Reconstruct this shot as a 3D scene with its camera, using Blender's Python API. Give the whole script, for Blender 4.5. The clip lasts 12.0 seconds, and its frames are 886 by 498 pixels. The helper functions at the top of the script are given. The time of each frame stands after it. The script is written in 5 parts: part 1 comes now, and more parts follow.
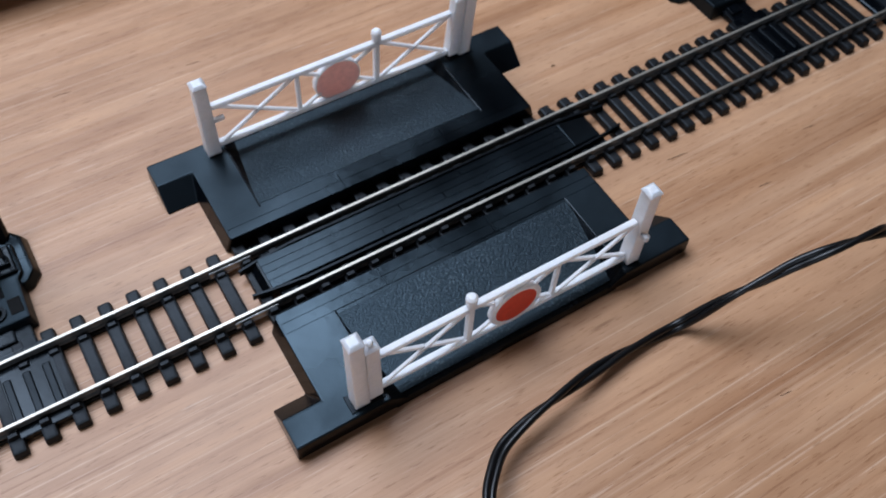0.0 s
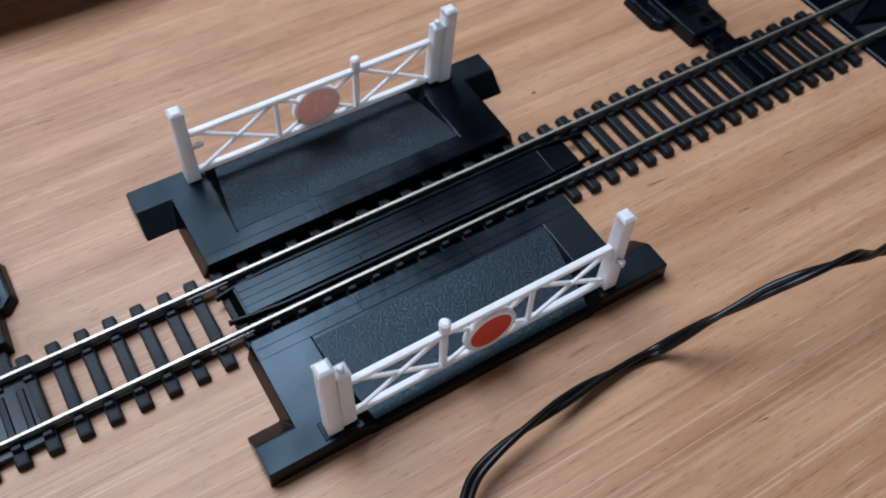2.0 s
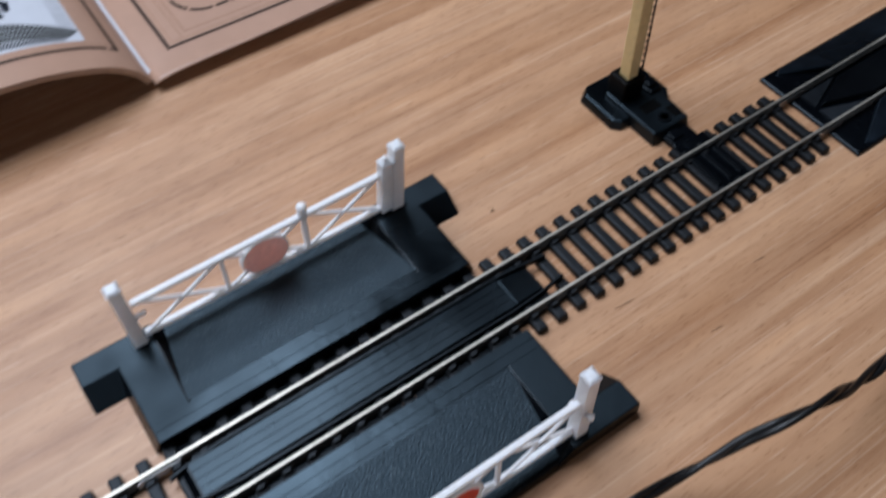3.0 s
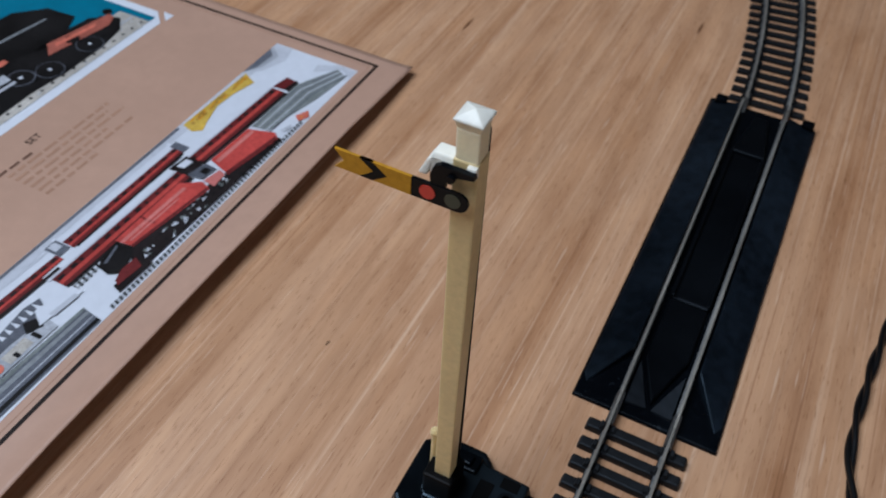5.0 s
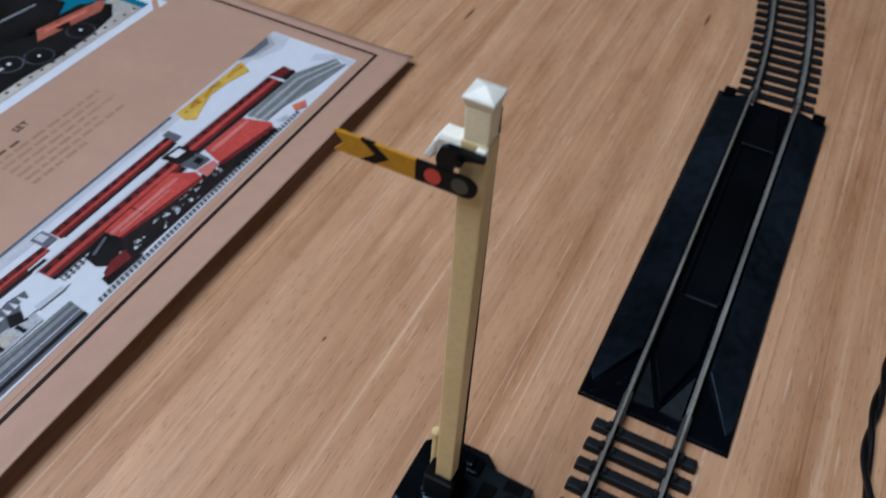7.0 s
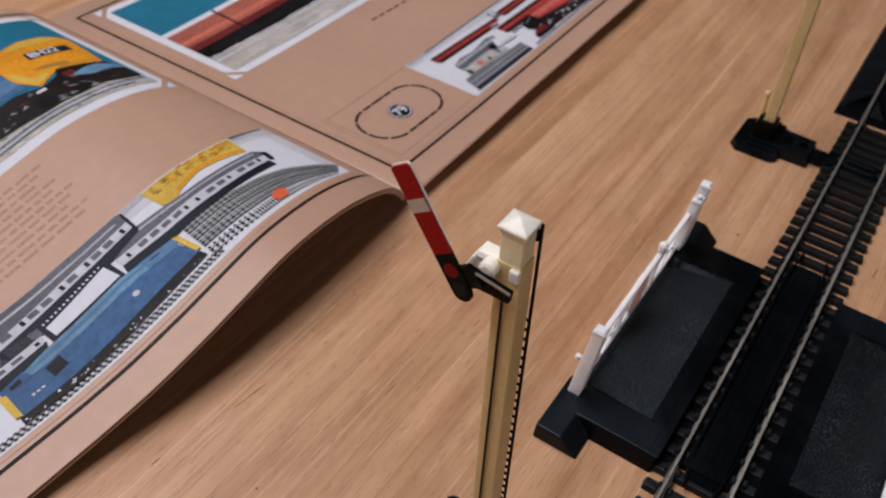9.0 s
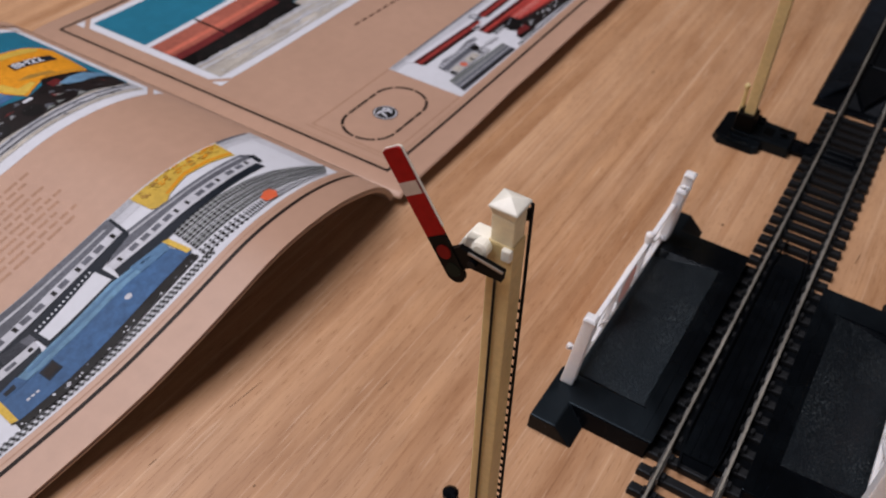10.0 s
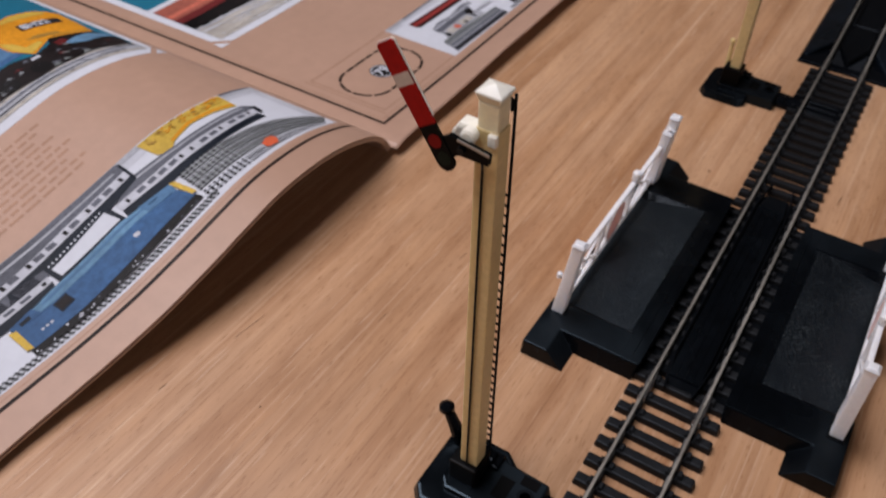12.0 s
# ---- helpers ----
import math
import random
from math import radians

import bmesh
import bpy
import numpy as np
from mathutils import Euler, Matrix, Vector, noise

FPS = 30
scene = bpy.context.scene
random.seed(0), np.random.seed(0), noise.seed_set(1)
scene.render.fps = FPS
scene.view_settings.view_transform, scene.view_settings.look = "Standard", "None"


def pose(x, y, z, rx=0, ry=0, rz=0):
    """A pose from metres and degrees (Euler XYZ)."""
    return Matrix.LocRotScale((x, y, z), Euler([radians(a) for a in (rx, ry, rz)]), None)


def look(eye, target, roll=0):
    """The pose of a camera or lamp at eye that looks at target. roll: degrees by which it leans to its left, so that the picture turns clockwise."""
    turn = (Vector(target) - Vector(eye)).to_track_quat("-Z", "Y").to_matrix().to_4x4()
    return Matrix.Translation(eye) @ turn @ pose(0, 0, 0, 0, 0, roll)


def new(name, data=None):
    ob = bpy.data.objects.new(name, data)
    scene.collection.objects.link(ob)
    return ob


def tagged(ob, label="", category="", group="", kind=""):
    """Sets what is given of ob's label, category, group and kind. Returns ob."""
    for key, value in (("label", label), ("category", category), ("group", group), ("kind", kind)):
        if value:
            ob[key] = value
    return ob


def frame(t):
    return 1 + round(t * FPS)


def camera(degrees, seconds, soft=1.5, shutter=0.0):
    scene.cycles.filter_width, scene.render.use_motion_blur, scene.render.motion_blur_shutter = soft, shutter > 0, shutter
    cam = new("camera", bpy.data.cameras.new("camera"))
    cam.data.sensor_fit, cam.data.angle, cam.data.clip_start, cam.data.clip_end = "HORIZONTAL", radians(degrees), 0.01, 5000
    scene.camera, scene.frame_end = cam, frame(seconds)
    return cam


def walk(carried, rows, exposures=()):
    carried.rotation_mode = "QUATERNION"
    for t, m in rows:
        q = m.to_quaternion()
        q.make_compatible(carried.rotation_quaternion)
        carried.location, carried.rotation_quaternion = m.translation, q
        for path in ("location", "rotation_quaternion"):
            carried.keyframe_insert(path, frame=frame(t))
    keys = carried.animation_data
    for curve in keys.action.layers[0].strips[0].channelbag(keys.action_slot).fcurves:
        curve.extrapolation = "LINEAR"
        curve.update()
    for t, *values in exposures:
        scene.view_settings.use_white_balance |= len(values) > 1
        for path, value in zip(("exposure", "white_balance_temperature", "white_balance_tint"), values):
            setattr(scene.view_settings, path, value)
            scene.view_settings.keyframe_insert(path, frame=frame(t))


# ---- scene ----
cam = camera(54.0, 12.0, soft=1.7, shutter=0.3)
cam.data.dof.use_dof, cam.data.dof.focus_distance, cam.data.dof.aperture_fstop = True, 0.185, 30.0
PATH = [
    (0, (-0.03298, -0.12351, 0.20114), (0.02935, -0.03267, 0.03421), 3.83),
    (0.5, (-0.02944, -0.12559, 0.20181), (0.03384, -0.03241, 0.03655), 3.56),
    (1, (-0.02874, -0.12880, 0.19851), (0.03599, -0.03332, 0.03513), 3.50),
    (1.5, (-0.02868, -0.12792, 0.19917), (0.03600, -0.03193, 0.03607), 3.30),
    (2, (-0.02742, -0.12758, 0.20106), (0.03707, -0.03177, 0.03778), 3.31),
    (2.5, (-0.02475, -0.12440, 0.20292), (0.03975, -0.02854, 0.03967), 3.06),
    (2.8, (-0.01258, -0.11176, 0.20617), (0.05156, -0.01647, 0.04244), 1.43),
    (3, (0.00110, -0.10071, 0.21524), (0.06737, -0.00512, 0.05254), -0.17),
    (3.2, (0.01353, -0.08432, 0.22386), (0.08745, 0.00524, 0.06102), 1.01),
    (3.3, (0.01266, -0.07489, 0.22912), (0.09494, 0.01222, 0.06899), 2.44),
    (3.5, (0.01540, -0.04882, 0.24147), (0.11123, 0.03213, 0.08571), 4.30),
    (3.6, (0.01454, -0.03390, 0.24948), (0.11565, 0.04365, 0.09533), 5.06),
    (3.7, (0.01255, -0.01848, 0.25642), (0.11971, 0.05429, 0.10404), 5.80),
    (5.3, (0.07709, 0.00359, 0.20444), (0.20551, 0.05774, 0.06100), 4.67),
    (5.5, (0.07997, 0.00525, 0.20254), (0.20820, 0.05867, 0.05865), 4.88),
    (6, (0.08171, 0.00542, 0.20324), (0.21025, 0.05822, 0.05940), 5.08),
    (6.5, (0.08021, 0.00540, 0.20445), (0.20881, 0.05823, 0.06068), 5.07),
    (6.7, (0.08101, 0.00599, 0.20446), (0.20967, 0.05869, 0.06069), 5.17),
    (8.3, (-0.10915, -0.00643, 0.21228), (0.01379, 0.05965, 0.06903), 6.09),
    (8.5, (-0.14072, -0.00492, 0.21946), (-0.01941, 0.06499, 0.07665), 5.43),
    (8.7, (-0.16109, -0.00080, 0.21911), (-0.03750, 0.07111, 0.07928), 5.45),
    (9, (-0.16881, -0.00142, 0.21757), (-0.04207, 0.07171, 0.08123), 5.14),
    (9.5, (-0.17673, -0.00222, 0.21472), (-0.04802, 0.06962, 0.07954), 4.64),
    (10, (-0.17384, -0.00344, 0.21563), (-0.04403, 0.06802, 0.08131), 4.32),
    (10.5, (-0.17421, -0.00271, 0.21659), (-0.04436, 0.06883, 0.08235), 4.07),
    (11, (-0.17410, -0.00397, 0.21984), (-0.04392, 0.06791, 0.08609), 3.65),
    (11.5, (-0.17834, -0.00487, 0.21805), (-0.04849, 0.06706, 0.08402), 3.49),
    (12, (-0.19188, -0.01677, 0.20858), (-0.06223, 0.05460, 0.07405), 3.64),
]

EXPOSURES = [(0.0, 0.16, 5650, 12), (2.8, 0.13, 5650, 12), (3.5, -0.06, 6550, 11), (5.3, -0.03, 5600, 10), (6.7, -0.03, 5600, 10), (8.5, -0.14, 6550, 20), (9.2, -0.13, 6900, 22), (12.0, -0.1, 6740, 22)]
walk(cam, [(t, look(eye, target, roll)) for t, eye, target, roll in PATH], EXPOSURES)

# ---- world and light ----
WINDOW_WATTS = 46.6
world = bpy.data.worlds.new("world")
scene.world = world
world.use_nodes = True
wn = world.node_tree.nodes
sky = wn.new("ShaderNodeTexSky")
sky.sky_type, sky.sun_disc = "NISHITA", False
sky.sun_elevation, sky.sun_rotation = radians(35), radians(0)
wn["Background"].inputs["Strength"].default_value = 0.1
world.node_tree.links.new(sky.outputs["Color"], wn["Background"].inputs["Color"])

# daylight through the rooflight in the ceiling
lamp = bpy.data.lights.new("rooflight", "AREA")
lamp.shape, lamp.size, lamp.size_y, lamp.energy, lamp.color = "RECTANGLE", 1.46, 1.15, WINDOW_WATTS, (0.93, 0.97, 1.0)
rooflight = new("rooflight", lamp)
rooflight.matrix_world = pose(-0.33, 0.87, 1.68)

# added fill lamp behind the camera, in an unseen wall opening
lamp = bpy.data.lights.new("fill_lamp", "AREA")
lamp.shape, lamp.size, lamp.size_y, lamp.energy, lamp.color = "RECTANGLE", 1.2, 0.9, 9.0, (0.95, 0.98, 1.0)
fill_lamp = new("fill_lamp", lamp)
fill_lamp.matrix_world = look((-1.2, -2.42, 1.1), (-1.2, 0.0, 1.1))

# ---- materials ----
C = 0.01  # the model is written in centimetres


def nodes_of(name):
    m = bpy.data.materials.new(name)
    m.use_nodes = True
    nt = m.node_tree
    return m, nt, nt.nodes["Principled BSDF"]


def ramp_node(nt, stops):
    r = nt.nodes.new("ShaderNodeValToRGB")
    e = r.color_ramp.elements
    while len(e) < len(stops):
        e.new(0.5)
    for el, (p, c) in zip(e, stops):
        el.position, el.color = p, (*c, 1)
    return r


def noise_node(nt, coord, scale, detail=4.0, stretch=(1, 1, 1), rough=0.6, turn=0.0):
    mp = nt.nodes.new("ShaderNodeMapping")
    mp.inputs["Scale"].default_value = stretch
    mp.inputs["Rotation"].default_value = (0, 0, turn)
    n = nt.nodes.new("ShaderNodeTexNoise")
    n.inputs["Scale"].default_value, n.inputs["Detail"].default_value, n.inputs["Roughness"].default_value = scale, detail, rough
    nt.links.new(coord, mp.inputs["Vector"])
    nt.links.new(mp.outputs["Vector"], n.inputs["Vector"])
    return n


def mixed(nt, a, b, fac, mode="MIX"):
    m = nt.nodes.new("ShaderNodeMix")
    m.data_type, m.blend_type = "RGBA", mode
    for k, v in ((0, fac), (6, a), (7, b)):
        if hasattr(v, "links"):
            nt.links.new(v, m.inputs[k])
        else:
            m.inputs[k].default_value = v if k == 0 else (*v, 1)
    return m.outputs[2]


def bumped(nt, bsdf, height, strength, distance):
    b = nt.nodes.new("ShaderNodeBump")
    b.inputs["Strength"].default_value, b.inputs["Distance"].default_value = strength, distance
    nt.links.new(height, b.inputs["Height"])
    nt.links.new(b.outputs["Normal"], bsdf.inputs["Normal"])


def plain(name, colour, rough=0.5, metal=0.0, vary=0.12, scale=300.0, bump=0.1, coat=0.0, rough_vary=0.1, spec=0.5, sss=0.0, tint=(1, 1, 1)):
    """A moulded or printed surface: base colour with stains at two scales, uneven gloss and a fine relief."""
    m, nt, b = nodes_of(name)
    co = nt.nodes.new("ShaderNodeTexCoord").outputs["Object"]
    big, small = noise_node(nt, co, scale * 0.15, 3), noise_node(nt, co, scale * 3, 3)
    mx = nt.nodes.new("ShaderNodeMath")
    mx.operation = "MULTIPLY"
    nt.links.new(big.outputs["Fac"], mx.inputs[0])
    nt.links.new(small.outputs["Fac"], mx.inputs[1])
    r = ramp_node(nt, [(0.12, tuple(c * (1 - vary) for c in colour)), (0.4, tuple(min(1, c * (1 + vary)) for c in colour))])
    nt.links.new(mx.outputs[0], r.inputs["Fac"])
    nt.links.new(r.outputs["Color"], b.inputs["Base Color"])
    rr = nt.nodes.new("ShaderNodeMapRange")
    rr.inputs["From Min"].default_value, rr.inputs["From Max"].default_value = 0.3, 0.7
    rr.inputs["To Min"].default_value, rr.inputs["To Max"].default_value = max(0.02, rough - rough_vary), min(1, rough + rough_vary)
    nt.links.new(big.outputs["Fac"], rr.inputs["Value"])
    nt.links.new(rr.outputs["Result"], b.inputs["Roughness"])
    b.inputs["Metallic"].default_value, b.inputs["Coat Weight"].default_value = metal, coat
    b.inputs["Specular IOR Level"].default_value = spec
    b.inputs["Specular Tint"].default_value = (*tint, 1)
    b.inputs["Coat Roughness"].default_value = 0.2
    b.inputs["Subsurface Weight"].default_value, b.inputs["Subsurface Scale"].default_value = sss, 0.004
    b.inputs["Subsurface Radius"].default_value = (1.0, 0.9, 0.8)
    if bump:
        bumped(nt, b, small.outputs["Fac"], bump, 0.0004)
    return m


def wood_material():
    m, nt, b = nodes_of("table_veneer")
    co = nt.nodes.new("ShaderNodeTexCoord").outputs["Object"]
    turn = radians(6)
    wide = noise_node(nt, co, 1.0, 5, (1.3, 42, 1), 0.55, turn)
    fine = noise_node(nt, co, 1.0, 5, (5, 330, 1), 0.6, turn)
    light = noise_node(nt, co, 1.0, 3, (4.5, 240, 1), 0.6, turn)
    cloud = noise_node(nt, co, 9.0, 3)
    r1 = ramp_node(nt, [(0.28, (0.385, 0.196, 0.097)), (0.46, (0.479, 0.265, 0.144)), (0.54, (0.504, 0.285, 0.159)), (0.72, (0.58, 0.343, 0.203))])
    nt.links.new(wide.outputs["Fac"], r1.inputs["Fac"])
    r2 = ramp_node(nt, [(0.3, (0.6, 0.5, 0.42)), (0.54, (1.0, 1.0, 1.0))])
    nt.links.new(fine.outputs["Fac"], r2.inputs["Fac"])
    c = mixed(nt, r1.outputs["Color"], r2.outputs["Color"], 0.34, "MULTIPLY")
    r3 = ramp_node(nt, [(0.55, (0, 0, 0)), (0.74, (0.5, 0.5, 0.5))])
    nt.links.new(light.outputs["Fac"], r3.inputs["Fac"])
    c = mixed(nt, c, (0.68, 0.46, 0.31), r3.outputs["Color"])
    r4 = ramp_node(nt, [(0.3, (0.9, 0.88, 0.86)), (0.7, (1, 1, 1))])
    nt.links.new(cloud.outputs["Fac"], r4.inputs["Fac"])
    c = mixed(nt, c, r4.outputs["Color"], 1.0, "MULTIPLY")
    ripple = noise_node(nt, co, 1.0, 4, (30, 130, 1), 0.55, turn)
    r10 = ramp_node(nt, [(0.32, (0.84, 0.8, 0.76)), (0.5, (0.98, 0.98, 0.98)), (0.68, (1.08, 1.08, 1.06))])
    nt.links.new(ripple.outputs["Fac"], r10.inputs["Fac"])
    c = mixed(nt, c, r10.outputs["Color"], 0.95, "MULTIPLY")
    band = noise_node(nt, co, 1.0, 3, (2.0, 105, 1), 0.5, turn)
    r12 = ramp_node(nt, [(0.34, (0.8, 0.72, 0.65)), (0.5, (1, 1, 1)), (0.68, (1.08, 1.09, 1.1))])
    nt.links.new(band.outputs["Fac"], r12.inputs["Fac"])
    c = mixed(nt, c, r12.outputs["Color"], 0.8, "MULTIPLY")
    hue = noise_node(nt, co, 1.0, 3, (14, 45, 1), 0.5, turn)
    r11 = ramp_node(nt, [(0.42, (0, 0, 0)), (0.62, (0.35, 0.35, 0.35))])
    nt.links.new(hue.outputs["Fac"], r11.inputs["Fac"])
    c = mixed(nt, c, (0.487, 0.288, 0.17), r11.outputs["Color"])
    hair = noise_node(nt, co, 1.0, 2, (4, 900, 1), 0.5, turn)
    r6 = ramp_node(nt, [(0.3, (0.66, 0.56, 0.5)), (0.38, (1, 1, 1))])
    nt.links.new(hair.outputs["Fac"], r6.inputs["Fac"])
    c = mixed(nt, c, r6.outputs["Color"], 0.55, "MULTIPLY")
    r7 = ramp_node(nt, [(0.6, (0, 0, 0)), (0.72, (0.42, 0.42, 0.42))])
    nt.links.new(hair.outputs["Fac"], r7.inputs["Fac"])
    c = mixed(nt, c, (0.72, 0.52, 0.38), r7.outputs["Color"])
    pore = noise_node(nt, co, 1.0, 2, (170, 1500, 1), 0.6, turn)
    r8 = ramp_node(nt, [(0.3, (0.72, 0.65, 0.58)), (0.42, (1, 1, 1))])
    nt.links.new(pore.outputs["Fac"], r8.inputs["Fac"])
    c = mixed(nt, c, r8.outputs["Color"], 0.95, "MULTIPLY")
    fleck = noise_node(nt, co, 1.0, 1, (45, 1100, 1), 0.5, turn)
    r9 = ramp_node(nt, [(0.67, (0, 0, 0)), (0.75, (0.3, 0.3, 0.3))])
    nt.links.new(fleck.outputs["Fac"], r9.inputs["Fac"])
    c = mixed(nt, c, (0.78, 0.6, 0.46), r9.outputs["Color"])
    long = nt.nodes.new("ShaderNodeMapping")
    long.inputs["Scale"].default_value, long.inputs["Rotation"].default_value = (7, 62, 1), (0, 0, turn)
    nt.links.new(co, long.inputs["Vector"])
    spot = nt.nodes.new("ShaderNodeTexVoronoi")
    spot.inputs["Scale"].default_value = 1.0
    nt.links.new(long.outputs["Vector"], spot.inputs["Vector"])
    r5 = ramp_node(nt, [(0.03, (0.3, 0.21, 0.15)), (0.055, (1, 1, 1))])
    nt.links.new(spot.outputs["Distance"], r5.inputs["Fac"])
    sparse = nt.nodes.new("ShaderNodeMath")
    sparse.operation = "GREATER_THAN"
    sparse.inputs[1].default_value = 0.86
    apart = nt.nodes.new("ShaderNodeSeparateColor")
    nt.links.new(spot.outputs["Color"], apart.inputs["Color"])
    nt.links.new(apart.outputs["Red"], sparse.inputs[0])
    c = mixed(nt, c, mixed(nt, c, r5.outputs["Color"], 1.0, "MULTIPLY"), sparse.outputs[0])
    c = mixed(nt, c, (1.0, 0.995, 0.965), 1.0, "MULTIPLY")
    nt.links.new(c, b.inputs["Base Color"])
    b.inputs["Roughness"].default_value = 0.42
    b.inputs["Specular IOR Level"].default_value = 0.38
    bumped(nt, b, fine.outputs["Fac"], 0.55, 0.00035)
    return m


def road_material():
    m, nt, b = nodes_of("road_plastic")
    co = nt.nodes.new("ShaderNodeTexCoord").outputs["Object"]
    grit = noise_node(nt, co, 1550, 3, rough=0.65)
    big = noise_node(nt, co, 55, 4)
    # pale grit specks stand in for grains catching light; worn confines them to patches
    r = ramp_node(nt, [(0.36, (0.001, 0.0014, 0.002)), (0.54, (0.003, 0.004, 0.005)), (0.68, (0.075, 0.088, 0.094))])
    nt.links.new(grit.outputs["Fac"], r.inputs["Fac"])
    worn = ramp_node(nt, [(0.42, (0.08, 0.08, 0.08)), (0.64, (0.9, 0.9, 0.9))])
    nt.links.new(big.outputs["Fac"], worn.inputs["Fac"])
    nt.links.new(mixed(nt, (0.003, 0.0037, 0.005), r.outputs["Color"], worn.outputs["Color"]), b.inputs["Base Color"])
    b.inputs["Roughness"].default_value = 0.36
    b.inputs["Specular IOR Level"].default_value = 0.5
    # bluish tint carries the reflected sky
    b.inputs["Specular Tint"].default_value = (0.58, 0.82, 1.0, 1)
    bumped(nt, b, grit.outputs["Fac"], 0.8, 0.00027)
    return m


WOOD = wood_material()
PORE = plain("open_pore", (0.16, 0.085, 0.045), 0.7, vary=0.3, scale=300, bump=0.2, spec=0.2)
ROAD = road_material()


def dusty(m, scale, amount):
    """Pale dust flecks and faint rubbed patches over a moulded plastic."""
    nt = m.node_tree
    b = nt.nodes["Principled BSDF"]
    base = b.inputs["Base Color"].links[0].from_socket
    co = nt.nodes.new("ShaderNodeTexCoord").outputs["Object"]
    fleck, patch = noise_node(nt, co, scale, 1), noise_node(nt, co, 70, 4)
    r = ramp_node(nt, [(0.66, (0, 0, 0)), (0.74, (amount, amount, amount))])
    nt.links.new(fleck.outputs["Fac"], r.inputs["Fac"])
    q = ramp_node(nt, [(0.48, (0.15, 0.15, 0.15)), (0.68, (1, 1, 1))])
    nt.links.new(patch.outputs["Fac"], q.inputs["Fac"])
    nt.links.new(mixed(nt, base, (0.1, 0.12, 0.14), mixed(nt, r.outputs["Color"], q.outputs["Color"], 1.0, "MULTIPLY")), b.inputs["Base Color"])
    return m


# Bluish specular tints put the sky's colour into the black plastics' reflections.
BLACK = plain("black_plastic", (0.0013, 0.0019, 0.003), 0.22, vary=0.3, scale=200, bump=0.12, spec=0.19, rough_vary=0.12, tint=(0.78, 0.9, 1.0))
# The side ramps' base colour is lifted as well, for their bluish sheen.
RAMP = plain("sky_sheen_plastic", (0.0035, 0.0052, 0.008), 0.36, vary=0.7, scale=90, bump=0.2, spec=0.33, rough_vary=0.14, tint=(0.62, 0.82, 1.0))
PLANK = plain("worn_sheen_plastic", (0.0015, 0.0021, 0.003), 0.3, vary=0.4, scale=120, bump=0.15, spec=0.35, rough_vary=0.26, tint=(0.6, 0.83, 1.0))
PANEL = plain("streaked_panel_plastic", (0.0016, 0.0022, 0.0032), 0.3, vary=0.5, scale=90, bump=0.12, spec=0.32, rough_vary=0.22, tint=(0.62, 0.84, 1.0))
# Lighter copy of the black, for the facets and step that catch light.
FACET = plain("lit_facet_plastic", (0.009, 0.0105, 0.013), 0.42, vary=0.5, scale=130, bump=0.2, spec=0.4, tint=(0.75, 0.88, 1.0))
ARM_BLACK = plain("arm_black", (0.0015, 0.0015, 0.0016), 0.45, vary=0.2, scale=160, bump=0.05, spec=0.08)
BLACK_GLOSS = plain("black_gloss_plastic", (0.0014, 0.0018, 0.0026), 0.36, vary=0.3, scale=160, bump=0.08, spec=0.18, tint=(0.75, 0.88, 1.0))
dusty(BLACK, 600, 0.12)
SLEEPER = plain("sleeper_plastic", (0.0078, 0.0078, 0.0083), 0.5, vary=0.4, scale=300, bump=0.3, spec=0.25, tint=(0.8, 0.9, 1.0))
RAIL = plain("nickel_silver", (0.43, 0.405, 0.35), 0.43, metal=0.75, vary=0.2, scale=200, bump=0.03)
RAIL_SIDE = plain("tarnished_rail", (0.15, 0.15, 0.145), 0.5, metal=0.4, vary=0.35, scale=200, bump=0.1)
JOINER = plain("joiner_steel", (0.42, 0.42, 0.42), 0.4, metal=1.0, vary=0.2, scale=300)
WHITE = plain("white_plastic", (0.84, 0.82, 0.82), 0.42, vary=0.06, scale=250, bump=0.08, sss=0.8)
CREAM = plain("cream_plastic", (0.66, 0.5, 0.24), 0.4, vary=0.1, scale=200, bump=0.06, sss=0.3)
IVORY = plain("ivory_plastic", (0.84, 0.8, 0.68), 0.38, vary=0.06, scale=200, bump=0.06, sss=0.3)
# Lit copy of the cream: the neck's stronger light is in its colour.
NECK = plain("lit_cream_plastic", (0.8, 0.69, 0.45), 0.4, vary=0.08, scale=200, bump=0.06, sss=0.3)
RED = plain("red_print", (0.66, 0.055, 0.022), 0.45, vary=0.1, scale=200, bump=0.05, sss=0.3)
PINK = plain("faded_red_back", (0.86, 0.55, 0.5), 0.5, vary=0.12, scale=200, bump=0.05, sss=0.9)
ARM_RED = plain("arm_red", (0.3, 0.005, 0.003), 0.5, vary=0.2, scale=200, bump=0.04, spec=0.12)
ARM_STRIPE = plain("faded_stripe", (0.5, 0.4, 0.33), 0.5, vary=0.12, scale=200, bump=0.04, spec=0.2)
ARM_YELLOW = plain("arm_yellow", (0.48, 0.23, 0.013), 0.5, vary=0.2, scale=200, bump=0.04, spec=0.2)
LENS_RED = plain("red_lens", (0.5, 0.04, 0.025), 0.3, vary=0.1, scale=200)
LENS_DARK_RED = plain("dark_red_lens", (0.16, 0.004, 0.003), 0.4, vary=0.1, scale=200, spec=0.1)
LENS_DARK_GREEN = plain("dark_green_lens", (0.003, 0.008, 0.005), 0.4, vary=0.1, scale=200, spec=0.1)
LENS_GREEN = plain("green_lens", (0.03, 0.04, 0.025), 0.3, vary=0.1, scale=200)
